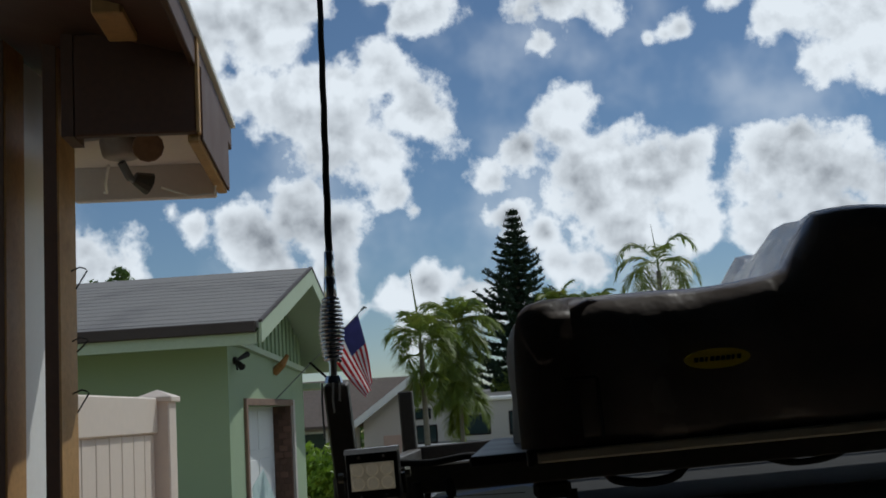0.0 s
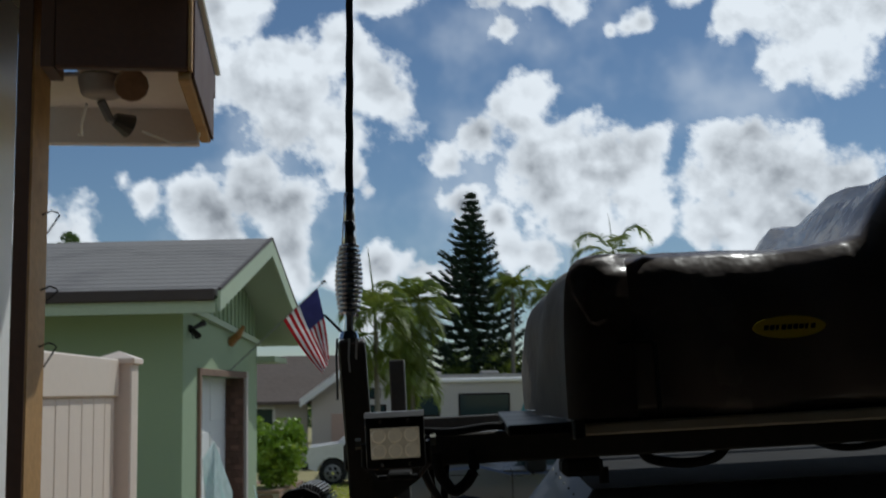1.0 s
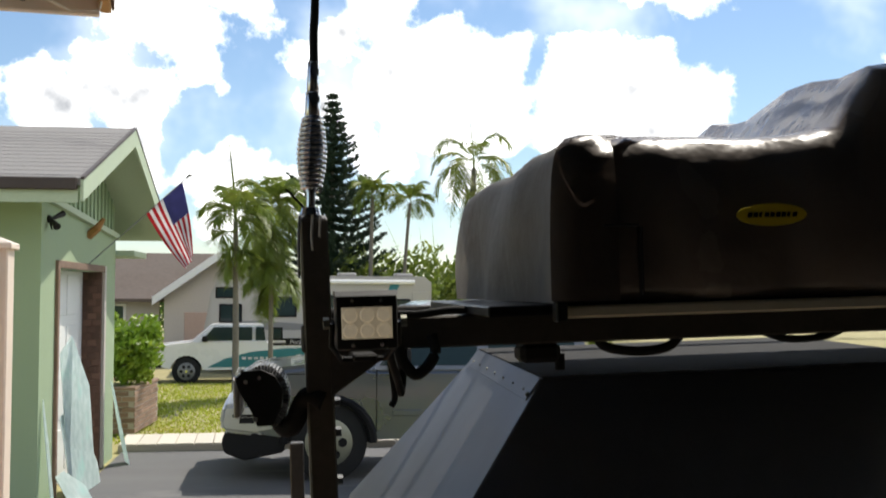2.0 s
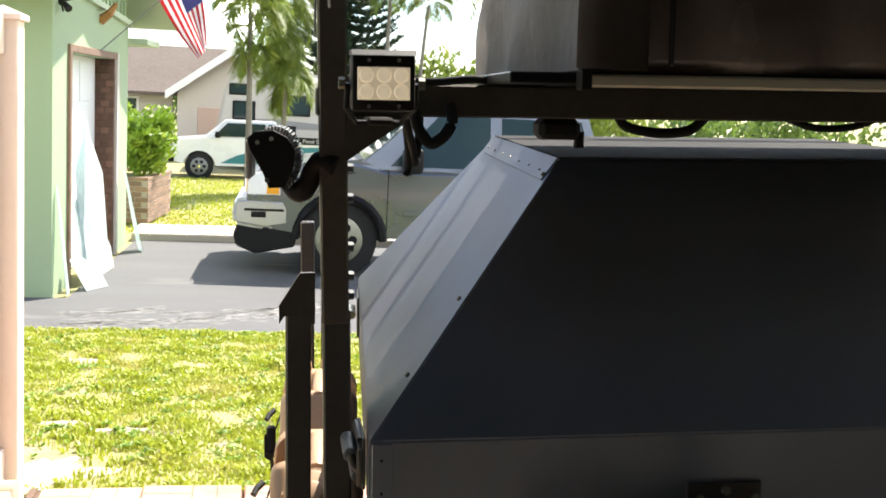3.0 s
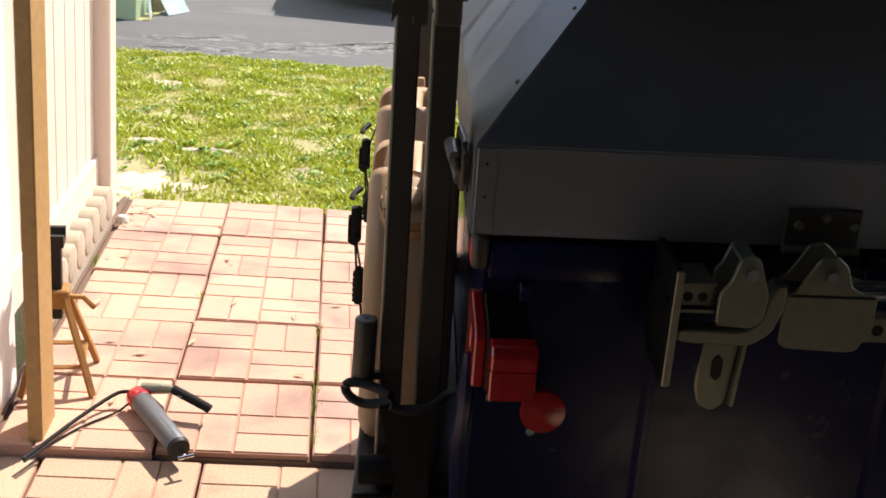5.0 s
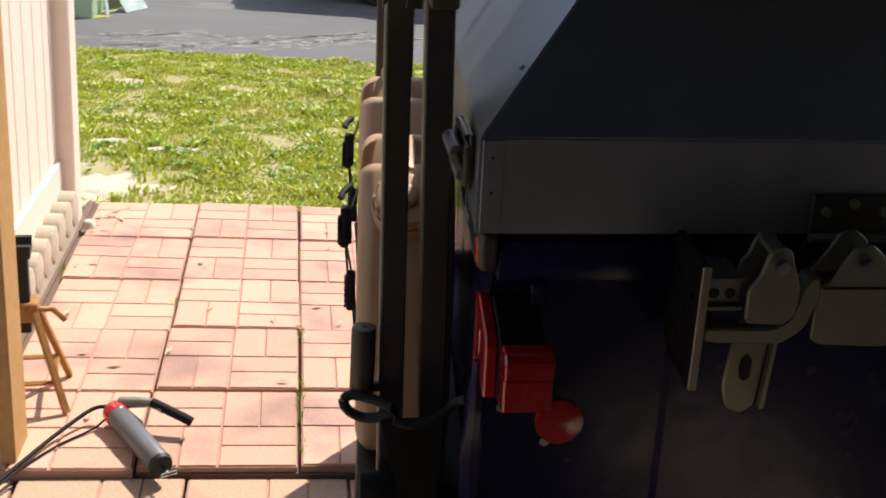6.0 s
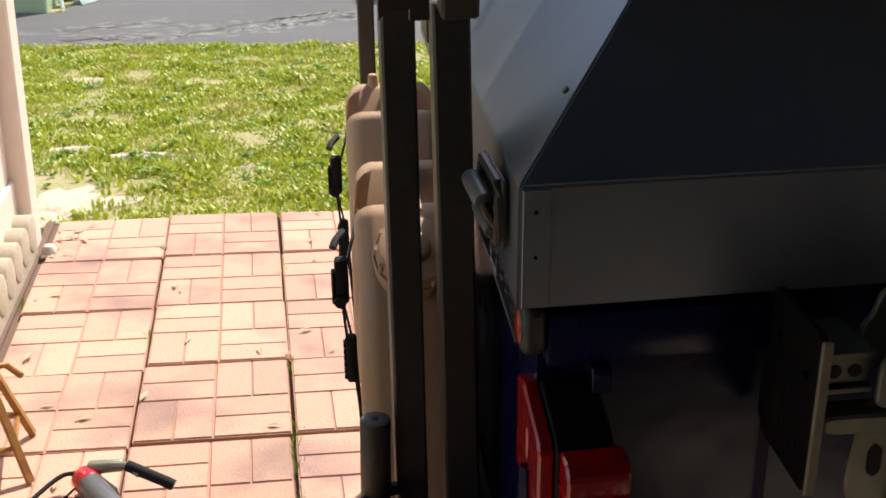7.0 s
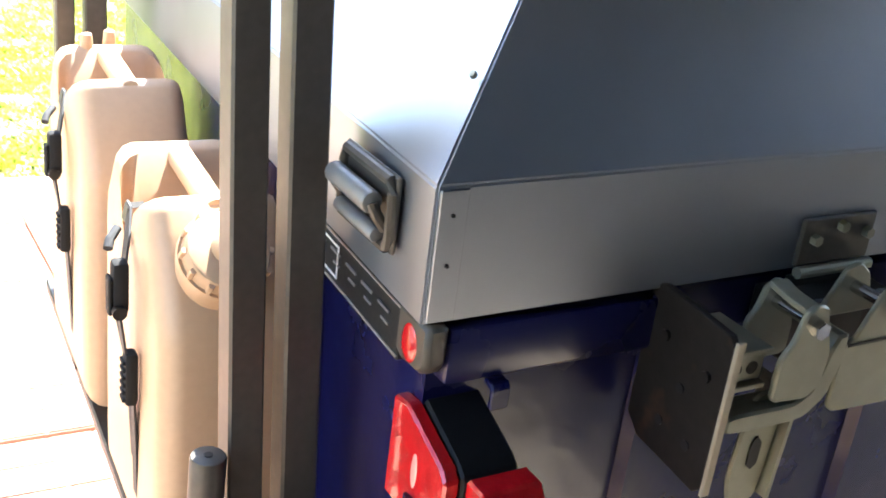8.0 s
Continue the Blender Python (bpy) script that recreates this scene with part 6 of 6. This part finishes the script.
def build_far_house():
    h = thing("far_house", "pale pink house with a brown gable roof", "house", pose(.3, 32, -.45, 0, 0, 0))
    part("gable_wall", prism([(-2.8, 0), (.55, 0), (.55, 2.0), (-1.15, 3.2), (-2.8, 2.0)], 1, 0, .2), M_farwall, h, "pale wall of the gable")
    part("low_band", box((-2.2, -.03, 0), (.3, -.001, 1.55), .01), M_pinkdoor, h, "brown pink garage door")
    for (x0, z0), (x1, z1) in (((-3.12, 1.88), (-1.15, 3.28)), ((-1.15, 3.28), (.85, 1.88))):
        part("roof_slope", prism([(x0, z0), (x1, z1), (x1, z1 + .12), (x0, z0 + .12)], 1, -.5, 9), M_roofbrown, h)
        part("rake_board", prism([(x0, z0 - .12), (x1, z1 - .12), (x1, z1 + .13), (x0, z0 + .13)], 1, -.56, -.505), M_whitepaint, h, "white rake board")
    part("wing_wall", box((-9, .8, 0), (-3.0, 1.0, 2.0)), M_farwall, h)
    part("wing_roof", prism([(.2, 1.95), (3.4, 3.45), (6.6, 1.95), (6.6, 1.85), (.2, 1.85)], 0, -9.4, -1.2), M_roofbrown, h, "brown roof of the wing")
    for x in (-7.5, -5.2):
        w = part("window", box((x, .77, .9), (x + 1.2, .80, 1.8), .01), M_whitepaint, h)
        part("pane", box((x + .08, .765, .98), (x + 1.12, .772, 1.72)), M_carglass, w)


# ---- plants ----
def quads(name, vs, fs, material, parent=None):
    me = bpy.data.meshes.new(name)
    me.from_pydata(vs, [], fs)
    me.materials.append(material)
    ob = new(name, me)
    ob.parent = parent
    return ob


def frond(vs, fs, base, az, rise, length, droop, r, leaf=.28, pairs=30):
    """An arching rachis with two rows of hanging leaflets."""
    p = Vector(base)
    d = Vector((math.cos(az) * math.cos(rise), math.sin(az) * math.cos(rise), math.sin(rise)))
    step = length / pairs
    for i in range(pairs):
        k = i / pairs
        q = p + d * step
        side = d.cross(Vector((0, 0, 1)))
        side = side.normalized() if side.length > .01 else Vector((1, 0, 0))
        up = side.cross(d)
        n = len(vs)
        t = .012 * (1 - k) + .004
        vs += [tuple(p + side * t), tuple(p - side * t), tuple(q - side * t * .9), tuple(q + side * t * .9)]
        fs.append((n, n + 1, n + 2, n + 3))
        if k > .1:
            ll = leaf * math.sin(math.pi * min(1, .12 + k)) ** .6 * r.uniform(.8, 1.15)
            for s in (-1, 1):
                for rep in range(2):
                    a = p.lerp(q, rep * .5)
                    tip = a + (side * s * r.uniform(.5, .85) + d * r.uniform(.35, .7) + up * r.uniform(-.1, .25)).normalized() * ll + Vector((0, 0, -1)) * ll * r.uniform(.15, .75) * (.4 + k)
                    w = (d * .5 + up * .2).normalized() * ll * .05
                    m = len(vs)
                    mid = a.lerp(tip, .5) + Vector((0, 0, ll * .06))
                    vs += [tuple(a - w * .5), tuple(a + w * .5), tuple(mid + w), tuple(mid - w), tuple(tip)]
                    fs += [(m, m + 1, m + 2, m + 3), (m + 3, m + 2, m + 4)]
        d = (d + Vector((0, 0, -droop * (.4 + 1.6 * k) / pairs))).normalized()
        p = q


def build_palm(at, tall, lean, crown, count, droop, seed, label, trunk=.11, leaf=.3, spear=0.0, skirt=0, hang=0.1):
    r = random.Random(seed)
    x, y = at
    base = Vector((x, y, ground_z(x, y)))
    top = Vector((x + lean, y, tall))
    palm = thing("palm_tree", label, "palm tree", Matrix.Translation(base), group="palms")
    pts = [Vector((lean * k ** 1.7, .06 * math.sin(3 * k), (tall - base.z) * k)) for k in [i / 12 for i in range(13)]]
    part("trunk", sweep(pts, trunk, 9, taper=[trunk * (1.25 - .5 * i / 12) for i in range(13)]), M_bark, palm, smooth=50)
    head = top - base
    vs, fs = [], []
    for i in range(count):
        az = i * 2.399 + r.uniform(-.3, .3)
        k = i / count
        frond(vs, fs, head + Vector((0, 0, .1)), az, radians(72 - 85 * k + r.uniform(-8, 8)), crown * r.uniform(.85, 1.15), droop * r.uniform(.8, 1.25), r, leaf)
    for i in range(skirt):
        frond(vs, fs, head - Vector((0, 0, r.uniform(0, hang))), r.uniform(0, 6.28), radians(r.uniform(-50, 40)), crown * r.uniform(.55, .9), droop * 1.2, r, leaf)
    quads("crown", vs, fs, M_palm, palm)
    if spear:
        part("spear_leaf", sweep([head, head + Vector((-.05, 0, spear * .5)), head + Vector((-.13, 0, spear))], .02, 5, taper=[.03, .02, .006]), M_palm, palm)


def build_pine():
    r = random.Random(5)
    x, y, tall = 2.75, 35.0, 8.45
    g = ground_z(x, y)
    tree = thing("norfolk_pine", "tall dark tiered conifer behind the street", "conifer", pose(x, y, g))
    tall -= g
    part("trunk", sweep([(0, 0, 0), (.02, 0, tall * .5), (0, 0, tall)], .12, 8, taper=[.2, .11, .015]), M_bark, tree)
    vs, fs = [], []
    z = tall - .12
    tier = 0
    while z > 1.4:
        down = (tall - z)
        reach = min(2.3, .10 + .42 * down ** .95)
        n = 10 if tier > 3 else 6
        a0 = r.uniform(0, 6.28)
        for i in range(n):
            a = a0 + i * math.tau / n + r.uniform(-.2, .2)
            L = reach * r.uniform(.6, 1.15)
            steps = max(4, int(L / .07))
            for k in range(steps):
                t = (k + .5) / steps
                q = Vector((math.cos(a) * L * t, math.sin(a) * L * t, z - .16 * L * math.sin(t * 2.2) + .36 * L * t * t))
                for _ in range(12):
                    d = Vector((r.uniform(-1, 1), r.uniform(-1, 1), r.uniform(-.25, .9))).normalized() * r.uniform(.12, .27) * (1.15 - .45 * t)
                    w = d.cross(Vector((r.uniform(-1, 1), r.uniform(-1, 1), r.uniform(-1, 1)))).normalized() * .034
                    m = len(vs)
                    vs += [tuple(q - w), tuple(q + w), tuple(q + d)]
                    fs.append((m, m + 1, m + 2))
        z -= r.uniform(.19, .27) + .08 * min(1, down / 4)
        tier += 1
    quads("crown", vs, fs, M_needle, tree)


def leaf_cloud(vs, fs, centre, size, count, r, leaf):
    for _ in range(count):
        d = Vector((r.gauss(0, 1), r.gauss(0, 1), r.gauss(0, 1))).normalized() * r.uniform(.55, 1.0)
        p = Vector(centre) + Vector((d.x * size[0], d.y * size[1], d.z * size[2]))
        n = Vector((r.uniform(-1, 1), r.uniform(-1, 1), r.uniform(-.3, 1))).normalized()
        a = n.orthogonal().normalized() * leaf * r.uniform(.6, 1.3)
        b = n.cross(a).normalized() * leaf * r.uniform(.3, .55)
        m = len(vs)
        vs += [tuple(p - a), tuple(p - b), tuple(p + a), tuple(p + b)]
        fs.append((m, m + 1, m + 2, m + 3))


def build_hedge():
    r = random.Random(8)
    spot = pose(-1.50, 13.0, -.25, 0, 0, -6)
    hedge = thing("planter_shrub", "dense bright green leafy shrub growing in the planter", "shrub", spot @ pose(-.28, .80, .66))
    vs, fs = [], []
    for _ in range(80):
        a, k, z = r.uniform(0, 6.28), r.uniform(0, 1) ** .5, r.uniform(.05, .88)
        w = .50 * (1 - .3 * abs(z - .5) / .45)
        leaf_cloud(vs, fs, (w * k * math.cos(a), 1.3 * w * k * math.sin(a), z), (.13, .15, .12), 50, r, .055)
    quads("leaves", vs, fs, M_leaf, hedge)
    for i in range(6):
        part("stem", sweep([(0, 0, -.05), (r.uniform(-.25, .25), r.uniform(-.2, .2), .5)], .012, 5), M_bark, hedge)
    pl = thing("brick_planter", "brown brick planter box by the house corner", "planter", spot)
    part("core", box((-.738, .012, 0), (-.012, 1.72, .60)), M_mortar, pl)
    part("soil", box((-.64, .11, .601), (-.11, 1.62, .612)), M_soil, pl)
    src = part("brick", box((0, 0, 0), (.178, .012, .06), .003), M_brick, pl)
    src.location = (-.745, 0, .01)
    for row in range(8):
        for c in range(4):
            x0 = -.745 + .19 * c - (.095 if row % 2 else 0)
            if x0 < -.76 or (row == 0 and c == 0):
                continue
            o = new("brick", src.data)
            o.parent, o.location = pl, (x0, 0, .01 + .073 * row)
        for c in range(9):
            o = new("brick", src.data)
            o.parent, o.location, o.rotation_euler = pl, (0, .004 + .19 * c - (.095 if row % 2 and c else 0), .01 + .073 * row), (0, 0, math.pi / 2)
    for y in (-.01, 1.62):
        part("coping", box((-.75, y, .60), (.006, y + .11, .645), .006), M_brick, pl)
    for x in (-.75, -.104):
        part("coping", box((x, .101, .60), (x + .11, 1.619, .645), .006), M_brick, pl)


def build_far_trees():
    r = random.Random(21)
    vs, fs = [], []
    for _ in range(150):
        x, y = r.uniform(-30, 45), r.uniform(40, 52)
        h = r.uniform(1.2, 2.9)
        leaf_cloud(vs, fs, (x, y, h * .55), (1.6, 1.2, h * .55), 130, r, .22)
    ob = quads("tree_line", vs, fs, M_far)
    tagged(ob, "dense dark green shrubs and trees along the far lots", "tree line", kind="stuff")
    spots = [(2.2, 34, 2.4, 1.1), (3.4, 34.5, 2.7, 1.2), (4.7, 35, 2.5, 1.3), (6.0, 35, 2.8, 1.4), (7.3, 34, 2.6, 1.2), (8.8, 35, 2.7, 1.4), (10.4, 35, 2.5, 1.4), (.8, 34, 1.8, .9), (5.4, 33, 1.9, 1.0), (12, 35, 2.6, 1.4)]
    for x, y, h, w in spots:
        h, w = h * 1.35, w * 1.15
        s = thing("areca_shrub", "clump of bright green feathery shrub", "shrub", pose(x, y, ground_z(x, y)), group="far shrubs")
        vs, fs = [], []
        for i in range(26):
            frond(vs, fs, (r.uniform(-.3, .3) * w, r.uniform(-.3, .3), .1), r.uniform(0, 6.28), radians(r.uniform(45, 85)), h * r.uniform(.8, 1.3), .9, r, .3, 12)
        leaf_cloud(vs, fs, (0, 0, h * .55), (w * .75, w * .7, h * .5), 900, r, .15)
        quads("leaves", vs, fs, M_palm, s)
    t = thing("broadleaf_tree", "leafy tree top beyond the house roof", "tree", pose(-14.4, 45, -.1))
    vs, fs = [], []
    for i in range(26):
        leaf_cloud(vs, fs, (r.uniform(-1.2, 1.2), r.uniform(-.8, .8), 7.0 + r.uniform(0, 1.6)), (.35, .35, .3), 45, r, .14)
    quads("crown", vs, fs, M_far, t)
    part("trunk", sweep([(0, 0, 0), (.1, 0, 4), (0, 0, 8)], .2, 8, taper=[.25, .18, .05]), M_bark, t)
    for x in (-.9, .8):
        part("limb", sweep([(0, 0, 5.2), (x * .6, 0, 6.6), (x, 0, 7.8)], .06, 6), M_bark, t)


def build_flag():
    fl = thing("flag", "striped red and white flag with a blue canton on a staff", "flag")
    A, B, C, D = Vector((-1.035, 8.98, 2.515)), Vector((-.672, 9.02, 2.862)), Vector((-.545, 9.05, 2.10)), Vector((-.625, 8.98, 1.945))
    part("staff", sweep([(-1.60, 8.93, 1.98), A, B, (-.62, 9.03, 2.915)], .006, 8), M_grey, fl, "thin grey staff")
    part("finial", sweep([(-.63, 9.03, 2.905), (-.60, 9.03, 2.935), (-.575, 9.03, 2.925)], .014, 6), M_grey, fl)

    def cloth(s, t):
        p = B.lerp(A, s).lerp(C.lerp(D, s), t)
        bow = math.sin(math.pi * t) * .03
        p.y += .05 * math.sin(7.5 * s + 3.0 * t) * (.2 + .8 * t)
        p.x += -bow * (s - .3) + .012 * math.sin(9 * s + 4 * t) * t
        return p
    def patch(s0, s1, t0, t1, name, material):
        b, rows = bmesh.new(), []
        for i in range(4):
            rows.append([b.verts.new(cloth(s0 + (s1 - s0) * i / 3, t0 + (t1 - t0) * j / 14)) for j in range(15)])
        for ra, rb in zip(rows, rows[1:]):
            for j in range(14):
                b.faces.new((ra[j], ra[j + 1], rb[j + 1], rb[j]))
        bmesh.ops.solidify(b, geom=b.faces[:], thickness=.002)
        part(name, b, material, fl, smooth=60)
    for i in range(13):
        patch(i / 13, (i + 1) / 13, .42 if i < 7 else 0, 1, "stripe", M_flagwhite if i % 2 else M_flagred)
    patch(0, 7 / 13, 0, .42, "canton", M_flagblue)


# ---- patio of moulded pavers ----
def paver_mesh(name, material):
    """A 0.4 m slab whose face is moulded as a basket weave of eight bars."""
    bm = box((-.199, -.199, -.05), (.199, .199, -.0045))
    for f in bm.faces:
        f.material_index = 1
    for i in (0, 1):
        for j in (0, 1):
            for k in (0, 1):
                cx, cy = -.0995 + .199 * i, -.0995 + .199 * j
                if (i + j) % 2:
                    x0, x1, y0, y1 = cx - .097, cx + .097, cy - .097 + .0985 * k, cy - .002 + .0985 * k
                else:
                    x0, x1, y0, y1 = cx - .097 + .0985 * k, cx - .002 + .0985 * k, cy - .097, cy + .097
                lo = [bm.verts.new(p) for p in ((x0, y0, -.005), (x1, y0, -.005), (x1, y1, -.005), (x0, y1, -.005))]
                e = .002
                hi = [bm.verts.new(p) for p in ((x0 + e, y0 + e, 0), (x1 - e, y0 + e, 0), (x1 - e, y1 - e, 0), (x0 + e, y1 - e, 0))]
                bm.faces.new(hi)
                for q in range(4):
                    bm.faces.new((lo[q], lo[(q + 1) % 4], hi[(q + 1) % 4], hi[q]))
    me = bpy.data.meshes.new(name)
    bmesh.ops.recalc_face_normals(bm, faces=bm.faces)
    bm.to_mesh(me)
    bm.free()
    me.materials.append(material)
    me.materials.append(M_joint)
    return me


def build_patio():
    r = random.Random(3)
    floor = tagged(part("floor", box((-.86, -.404, -.09), (2.75, 1.64, -.022)), M_bed), "patio of red basket-weave concrete pavers", "patio", kind="structure")
    red, P = paver_mesh("paver", M_paver), .406
    for i in range(-3, 7):
        for j in range(-1, 4):
            if i == -3:
                continue
            o = new("paver", red)
            o.parent = floor
            shift = -.012 if i == -2 else .004
            o.location = ((i + .5) * P + r.uniform(-.003, .003) + (-.005 if i < 0 and j < 1 else 0), (j + .5) * P + shift + r.uniform(-.002, .002), r.uniform(-.004, .004))
            o.rotation_euler = (radians(r.uniform(-.5, .5)), radians(r.uniform(-.5, .5)), radians(r.choice((0, 90, 180, 270)) + r.uniform(-.5, .5)))
    part("edge_strip", box((-.86, -.404, -.022), (-.832, 1.63, -.006), .004), M_bed, floor)
    near = tagged(part("floor_near", box((-4, -7.3, -.13), (4, -.405, -.075)), M_slab), "tan pavers in front of the patio step", "patio", kind="structure")
    tan = paver_mesh("paver", M_tanpaver)
    for i in range(-4, 5):
        for j in range(-4, 0):
            o = new("paver", tan)
            o.parent = near
            o.location = (.12 + (i + .5) * P + r.uniform(-.003, .003), -.04 + (j + .5) * P - .0 + r.uniform(-.002, .002), -.030 + r.uniform(-.003, .003))
            o.location.y = -.612 + (j + 1) * P
            o.rotation_euler = (0, 0, radians(r.choice((0, 90)) + r.uniform(-.5, .5)))


build_ground()
build_sand()
build_driveway()
build_scuffs()
build_house()
build_glass_sheets()
build_fence()
build_edging()
build_porch()
build_carport()
build_trailer()
build_rack()
build_led()
build_light_bar()
build_antenna()
build_tent()
build_cans()
build_silver_truck()
build_white_truck()
build_motorhome()
build_far_house()
build_palm((-.2, 18.0), 3.05, -.03, 1.0, 12, 2.3, 31, "slender palm with drooping feathery fronds", .055, .36, 1.4, 8, .7)
build_palm((.47, 20.0), 3.4, .0, 1.15, 22, 2.5, 32, "bushy palm with heavy hanging fronds", .045, .34, 0, 52, 1.5)
build_palm((3.75, 32.0), 4.75, .06, 1.05, 13, 2.3, 33, "tall thin palm with a small crown", .07, .40)
build_palm((4.75, 32.0), 4.55, .25, 1.0, 12, 2.2, 34, "tall thin palm with a small crown", .06, .38)
build_palm((6.95, 32.0), 5.7, .1, 2.3, 13, 4.0, 35, "palm with long weeping fronds", .10, .50, 1.5, 5, .9)
build_pine()
build_hedge()
build_far_trees()
build_flag()
build_grease_gun()
build_jack_stand()
build_litter()
build_lawn("lawn_grass", -2.4, 2.6, 1.64, 5.66, 95000, .026, "short patchy yellow-green lawn grass")
build_weeds()
build_lawn("far_grass", -3.0, 9.0, 12.02, 24.0, 46000, .045, "sunlit lawn grass across the driveway")
build_patio()
